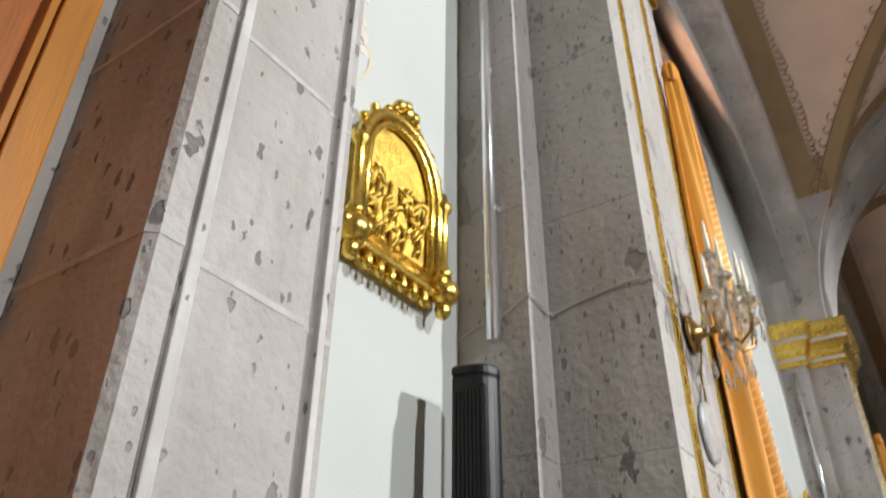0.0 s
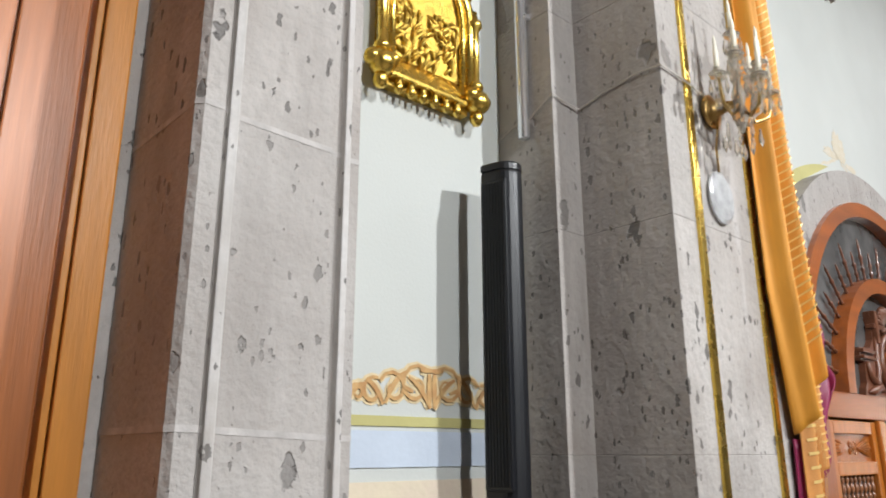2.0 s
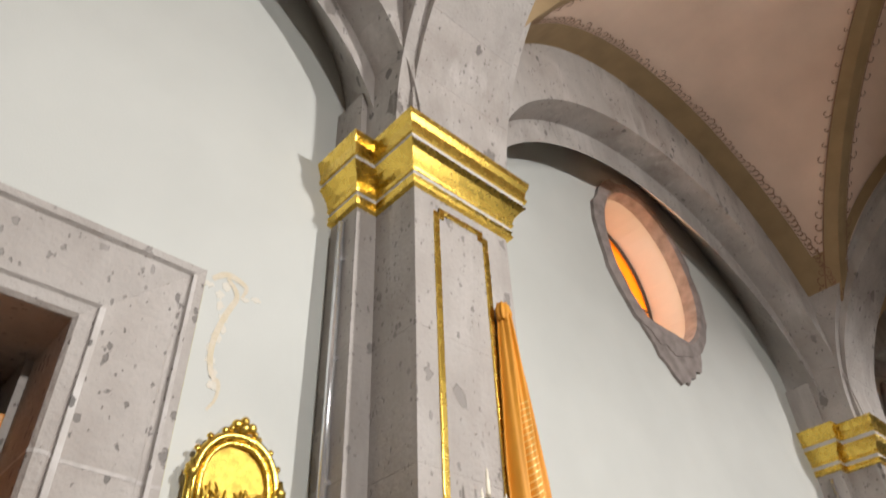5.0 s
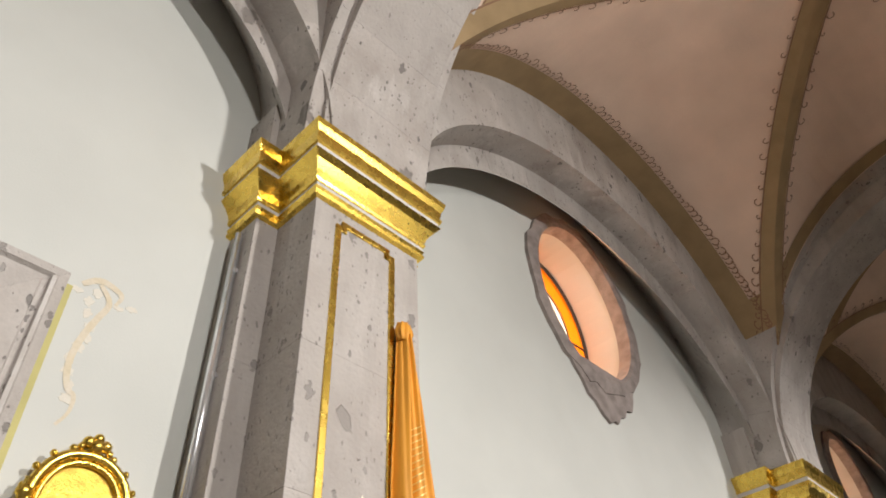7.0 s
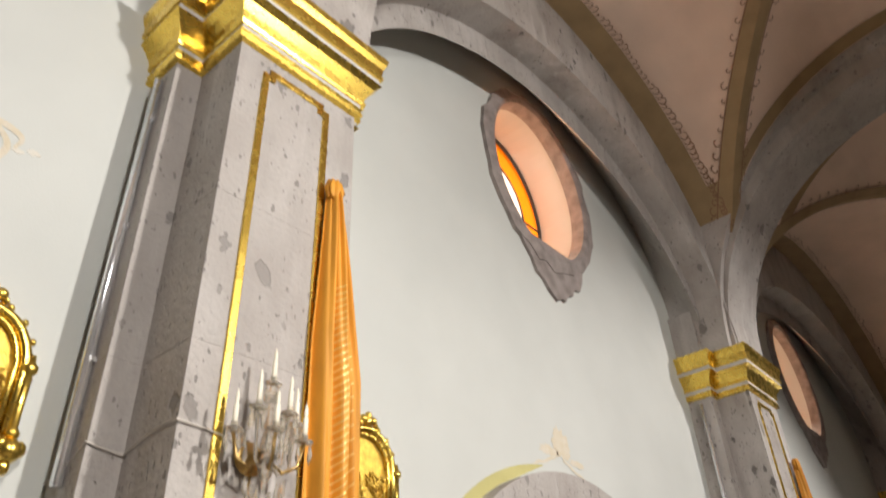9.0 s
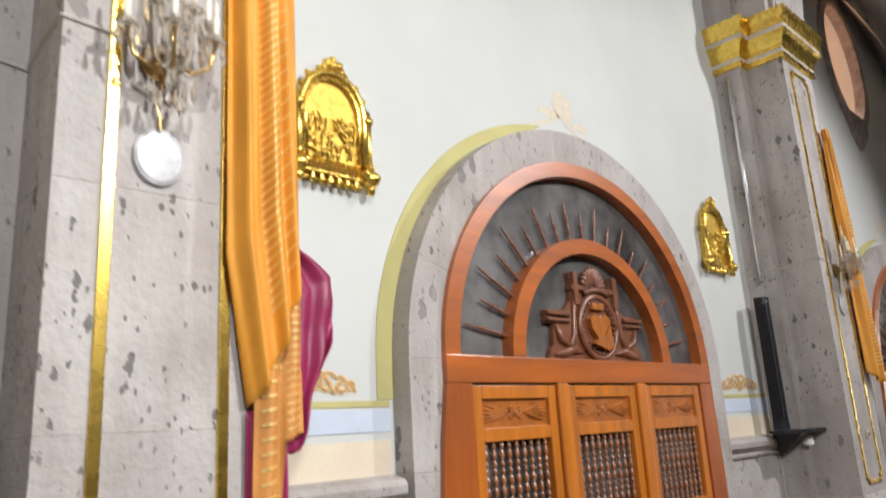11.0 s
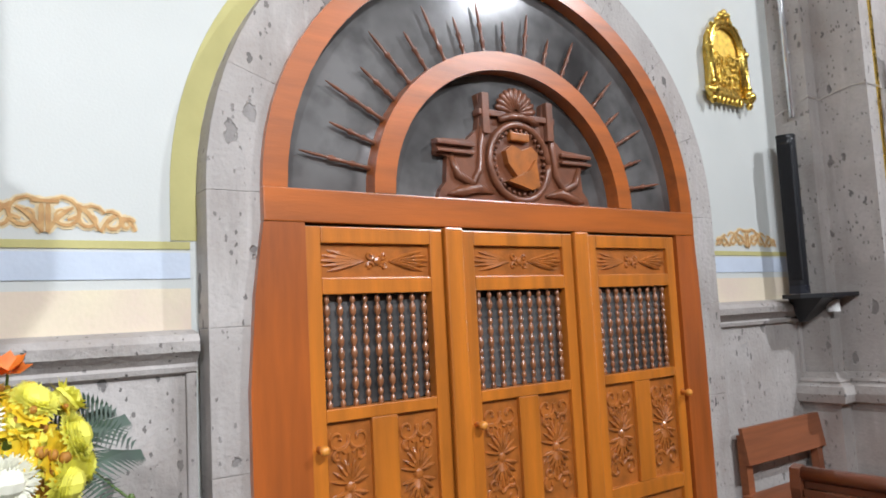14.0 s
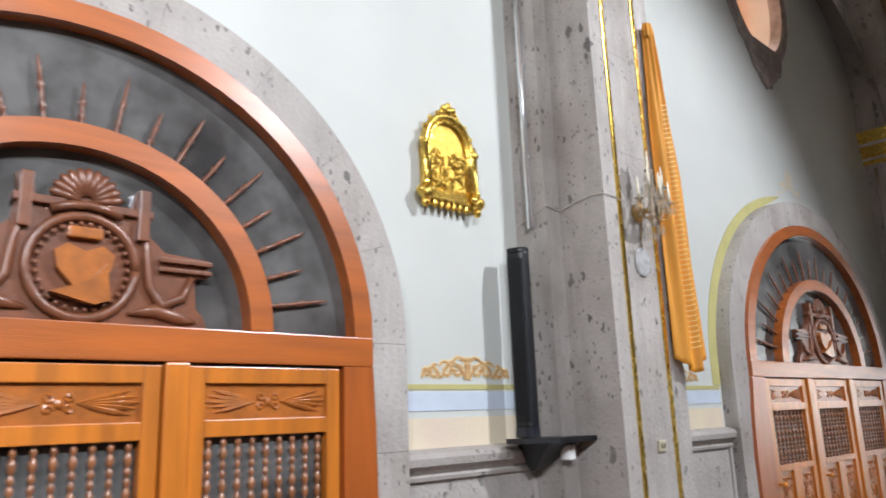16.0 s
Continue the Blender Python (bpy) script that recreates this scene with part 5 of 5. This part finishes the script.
def frond(bm, base, tip, n=22, leaf=0.115, lift=0.05):
    base, tip = Vector(base), Vector(tip)
    axis = tip - base
    side = axis.cross(Vector((0, -0.8, 0.5))).normalized()
    pts = [base + axis * (i / n) + Vector((0, 0, lift * math.sin(math.pi * i / n))) for i in range(n + 1)]
    tube(bm, pts, [0.004 * (1 - 0.8 * i / n) for i in range(n + 1)], 4)
    for i in range(3, n + 1):
        L = leaf * math.sin(math.pi * (0.12 + 0.78 * i / n))
        for s in (-1, 1):
            d = (side * s * 0.8 + axis.normalized() * 0.75).normalized()
            a = pts[i]
            m0, e = a + d * L * 0.5 + Vector((0, 0, 0.006)), a + d * L - Vector((0, 0, 0.012))
            w_ = axis.normalized() * 0.0055
            vs = [bm.verts.new(v) for v in (a, m0 - w_, e, m0 + w_)]
            bm.faces.new(vs)


for i, (tx, ty, tz) in enumerate(((-0.36, -0.05, 1.60), (-0.38, 0.02, 1.47), (-0.30, -0.14, 1.37), (-0.22, -0.20, 1.31), (-0.08, -0.22, 1.29), (0.08, -0.22, 1.31), (0.25, 0.02, 1.60), (0.27, -0.05, 1.53),
                                  (0.22, -0.10, 1.38), (-0.15, 0.08, 1.68), (-0.26, 0.06, 1.66), (0.22, 0.06, 1.62), (-0.33, -0.1, 1.40), (0.16, -0.2, 1.33), (-0.18, -0.2, 1.35), (-0.30, -0.18, 1.28), (-0.36, -0.12, 1.33), (-0.12, -0.24, 1.24), (-0.24, -0.22, 1.25), (0.02, -0.23, 1.27), (-0.34, -0.05, 1.53), (-0.44, -0.06, 1.42), (-0.43, -0.12, 1.35), (-0.40, -0.16, 1.29), (-0.33, -0.20, 1.26), (-0.45, 0.0, 1.50), (-0.28, -0.1, 1.45), (-0.26, -0.18, 1.40), (-0.2, -0.2, 1.30), (-0.05, -0.24, 1.33))):
    bm = bmesh.new()
    frond(bm, (tx * 0.12, ty * 0.12, 1.42), (tx, ty, tz))
    part("palm_frond", bm, LEAF_G, fl, "dark green palm frond")
bm = bmesh.new()
for i in range(220):
    a, e = r.uniform(0, 2 * math.pi), r.uniform(-0.1, 1.3)
    R = r.uniform(0.09, 0.17)
    c = Vector((R * math.cos(a) * math.cos(e), 0.75 * R * math.sin(a) * math.cos(e), 1.49 + 0.9 * R * math.sin(e)))
    d = Vector((r.uniform(-1, 1), r.uniform(-1, 0.4), r.uniform(-0.2, 1))).normalized() * r.uniform(0.03, 0.055)
    s_ = d.cross(Vector((0.3, 0.7, 0.4))).normalized() * 0.010
    bm.faces.new([bm.verts.new(v) for v in (c, c + d * 0.5 + s_, c + d, c + d * 0.5 - s_)])
part("foliage", bm, LEAF_L, fl, "light green leaves")


def bloom(kind, c, R, m, label, face):
    """A bloom of layered petals that faces outward."""
    bm = bmesh.new()
    R *= 1.0 if kind == "mum" else 1.3
    face = Vector(face).normalized()
    q = Vector((0, 0, 1)).rotation_difference(face)
    layers = {"mum": [(1.05, 30, -0.12), (1.0, 34, 0.06), (0.95, 36, 0.2), (0.86, 34, 0.36), (0.74, 30, 0.52), (0.6, 24, 0.7), (0.46, 18, 0.86), (0.3, 12, 1.05)], "daisy": [(1.0, 12, 0.15), (0.7, 9, 0.4)], "lily": [(1.0, 6, 0.45), (0.8, 6, 0.95)], "ball": [(1.0, 12, 0.05), (0.9, 12, 0.45), (0.65, 9, 0.85)]}[kind]
    if kind in ("mum", "ball"):
        blob(bm, c, R * 0.6, 9)
    for rr, n, up in layers:
        for i in range(n):
            a = 2 * math.pi * (i + r.uniform(-0.25, 0.25)) / n + rr * 3
            d = Vector((math.cos(a), math.sin(a), 0))
            t = Vector((-d.y, d.x, 0))
            w_ = R * rr * (4.4 if kind == "mum" else 2.9) / n * r.uniform(0.8, 1.15)
            L = R * rr * r.uniform(0.9, 1.06)
            P = [d * L * 0.15, d * L * 0.6 + t * w_ + Vector((0, 0, L * up * 0.5)), d * L * 1.0 + Vector((0, 0, L * up)), d * L * 0.6 - t * w_ + Vector((0, 0, L * up * 0.5))]
            bm.faces.new([bm.verts.new(Vector(c) + q @ v) for v in P])
    b_ = part("bloom", bm, m, fl, label)
    if kind in ("mum", "daisy"):
        bm = bmesh.new()
        blob(bm, Vector(c) + face * R * 0.3, R * 0.2, 7)
        part("flower_centre", bm, LEMON if kind == "mum" else (YELLOW if m is RUST_P else RUST_P), b_, smooth=True)


def ball_at(a, e, R=0.2):
    d = Vector((math.cos(a) * math.cos(e), 0.75 * math.sin(a) * math.cos(e), 0.9 * math.sin(e)))
    return (d.x * R * 0.93 + 0.008, d.y * R, 1.525 + d.z * R * 1.12), d


for a, e, k, R, m, lab in ((-1.95, 0.6, "mum", 0.064, WHITE_P, "large white chrysanthemum"), (-1.5, -0.06, "mum", 0.06, WHITE_P, "large white chrysanthemum"), (-0.5, 0.30, "mum", 0.062, LEMON, "pale lemon chrysanthemum"),
                           (-0.75, -0.2, "mum", 0.065, LEMON, "pale lemon chrysanthemum"), (-0.25, -0.1, "mum", 0.056, LEMON, "pale lemon chrysanthemum"), (-0.95, 0.85, "mum", 0.056, LEMON, "pale lemon chrysanthemum"),
                           (-1.5, 1.1, "lily", 0.04, ORANGE_P, "orange lily"), (-2.1, 1.15, "daisy", 0.045, YELLOW, "yellow daisy"), (-2.5, 0.1, "ball", 0.036, YELLOW, "yellow pompon"), (-2.7, 0.3, "ball", 0.034, YELLOW, "yellow pompon"),
                           (-2.45, 0.42, "ball", 0.03, YELLOW, "yellow pompon"), (-2.0, -0.35, "ball", 0.034, YELLOW, "yellow pompon"), (-1.7, -0.5, "ball", 0.034, YELLOW, "yellow pompon"), (-2.15, -0.55, "ball", 0.03, YELLOW, "yellow pompon"),
                           (-1.2, -0.35, "daisy", 0.042, RUST_P, "rust and yellow daisy"), (-1.45, -0.55, "daisy", 0.038, RUST_P, "rust and yellow daisy"), (-1.15, 0.2, "daisy", 0.055, YELLOW, "yellow daisy"), (-0.9, 0.1, "daisy", 0.05, YELLOW, "yellow daisy"),
                           (-1.0, 0.5, "daisy", 0.045, YELLOW, "yellow daisy"), (-1.35, 0.62, "daisy", 0.04, YELLOW, "yellow daisy"), (-2.3, 0.75, "daisy", 0.04, RUST_P, "rust and yellow daisy"), (-0.6, -0.5, "daisy", 0.04, LEMON, "lemon daisy"),
                           (-2.6, -0.15, "daisy", 0.036, YELLOW, "yellow daisy"), (-0.2, 0.45, "daisy", 0.04, YELLOW, "yellow daisy"), (-1.75, 0.28, "daisy", 0.035, YELLOW, "yellow daisy"), (-1.3, -0.1, "daisy", 0.035, YELLOW, "yellow daisy")):
    c, d = ball_at(a, e, (0.185 if k == "mum" else r.uniform(0.145, 0.185)) if k != "lily" else 0.225)
    bloom(k, c, R, m, lab, d)
for i in range(70):
    a, e = -math.pi / 2 + r.uniform(-1.6, 1.6), r.uniform(-0.65, 1.2)
    c, d = ball_at(a, e, r.uniform(0.12, 0.195))
    m = r.choice((YELLOW, YELLOW, YELLOW, LEMON, LEMON, LEMON, LEMON, RUST_P))
    bloom(r.choice(("daisy", "ball")), c, r.choice((0.022, 0.028, 0.034, 0.046)), m, "small yellow bloom" if m is not RUST_P else "small rust bloom", d)
for c_ in ((-0.02, -0.02, 1.72), (0.03, -0.03, 1.755), (-0.06, 0.02, 1.70), (0.27, -0.05, 1.42)):
    bm = bmesh.new()
    tube(bm, [(c_[0] * 0.5, c_[1], 1.55), (c_[0], c_[1], c_[2])], 0.003, 4)
    blob(bm, c_, 0.011, 6, (0.8, 0.8, 1.5))
    part("bud", bm, LEAF_L, fl, "green bud")

# ---- pews ----


def build_pew(label_on):
    p = thing("pew", (0, 0, GROUND), "dark brown varnished wooden pew" + (" with a paper notice on its back" if label_on else ""), "pew", "pews")
    y0, y1 = -1.1, 0.0
    bm = bmesh.new()
    rings(bm, [[(x, y, z) for x, z in ((0.03, 0.82), (0.05, 0.82), (0.018, 1.215), (-0.002, 1.215))] for y in (y0 + 0.04, y1 - 0.03)])
    part("backrest", bm, PEW_WOOD, p)
    bm = bmesh.new()
    tube(bm, [(0.0, y, 1.228) for y in (y0, y0 + 0.3, y1 - 0.3, y1 - 0.02)], 0.024, 10)
    part("top_rail", bm, PEW_WOOD, p, smooth=True)
    for z in (1.15, 0.86):
        bm = bmesh.new()
        k = (1.215 - z) / 0.395
        box(bm, -0.02 + 0.032 * k, 0.004 + 0.032 * k, y0 + 0.05, y1 - 0.04, z - 0.035, z + 0.03, 0.004)
        part("back_rail", bm, PEW_WOOD, p)
    for y in (y0 + 0.09, (y0 + y1) / 2, y1 - 0.075):
        bm = bmesh.new()
        rings(bm, [[(a + 0.03 * (1.18 - z) / 0.39, yy, z) for a, yy in ((-0.018, y - 0.035), (0.006, y - 0.035), (0.006, y + 0.035), (-0.018, y + 0.035))] for z in (0.85, 1.18)])
        part("back_stile", bm, PEW_WOOD, p)
    bm = bmesh.new()
    box(bm, 0.05, 0.40, y0 + 0.03, y1 - 0.03, 0.82, 0.855, 0.008)
    part("seat", bm, PEW_WOOD, p)
    for y in (y0, y1 - 0.035):
        bm = bmesh.new()
        side = [(-0.03, 0.5), (0.42, 0.5), (0.42, 0.56), (0.38, 0.62), (0.38, 0.86), (0.30, 0.98), (0.12, 1.0), (0.06, 1.06), (0.035, 1.18), (0.03, 1.235), (0.005, 1.255), (-0.025, 1.245), (-0.028, 1.18), (0.0, 1.0), (0.0, 0.7)]
        rings(bm, [[(x, yy, z) for x, z in side] for yy in (y, y + 0.035)])
        part("end_panel", bm, PEW_WOOD, p)
    if label_on:
        bm = bmesh.new()
        rings(bm, [[(-0.022, y, 1.10), (-0.022, y, 1.175), (-0.020, y, 1.175), (-0.020, y, 1.10)] for y in (-0.255, -0.185)])
        note = part("paper_notice", bm, PAPER, p, "small white printed notice")
        bm = bmesh.new()
        rings(bm, [[(-0.0235, y, 1.128), (-0.0235, y, 1.16), (-0.022, y, 1.16), (-0.022, y, 1.128)] for y in (-0.232, -0.21)])
        part("printed_mark", bm, TAN, note)
        bm = bmesh.new()
        for z in (1.112, 1.119):
            rings(bm, [[(-0.0235, y, z), (-0.0235, y, z + 0.003), (-0.022, y, z + 0.003), (-0.022, y, z)] for y in (-0.24, -0.20)])
        part("text_bars", bm, TAN, note)
    return p


for k, (x, y) in enumerate(((-1.03, -0.72), (-0.30, -0.84), (0.42, -0.9), (1.2, -0.92), (2.0, -0.95), (2.8, -0.95), (3.6, -0.95), (4.4, -0.95))):
    pw = build_pew(k == 1)
    pw.location = at(x, y, GROUND).translation

bn = thing("bench", (1.70, -0.12, GROUND), "plain red-brown wooden bench with a back board against the stone dado", "bench")
bm = bmesh.new()
rings(bm, [[(x, y, z) for y, z in ((-0.02, 1.0), (0.0, 1.0), (0.03, 1.175), (0.01, 1.175))] for x in (-0.36, 0.40)])
part("back_board", bm, BENCH_WOOD, bn)
for x in (-0.33, 0.33):
    bm = bmesh.new()
    rings(bm, [[(x - 0.025, y, z) for y, z in ((-0.02, 0.5), (0.03, 0.5), (0.045, 1.14), (0.01, 1.14))], [(x + 0.025, y, z) for y, z in ((-0.02, 0.5), (0.03, 0.5), (0.045, 1.14), (0.01, 1.14))]])
    part("post", bm, BENCH_WOOD, bn)
    bm = bmesh.new()
    box(bm, x - 0.025, x + 0.025, -0.33, -0.28, 0.5, 0.83, 0.004)
    part("leg", bm, BENCH_WOOD, bn)
bm = bmesh.new()
box(bm, -0.40, 0.42, -0.36, 0.01, 0.83, 0.86, 0.006)
part("seat", bm, BENCH_WOOD, bn)

# ---- socket plate ----
so = thing("socket_plate", (PIL[2] + 0.0, -0.475, 1.73), "ivory wall socket plate on a pilaster", "socket")
bm = bmesh.new()
box(bm, -0.03, 0.03, -0.008, 0.004, 1.735, 1.785, 0.003)
part("plate", bm, PLASTIC, so)
bm = bmesh.new()
for x in (-0.012, 0.012):
    box(bm, x - 0.005, x + 0.005, -0.0095, -0.006, 1.748, 1.772)
part("slots", bm, BLACK, so)
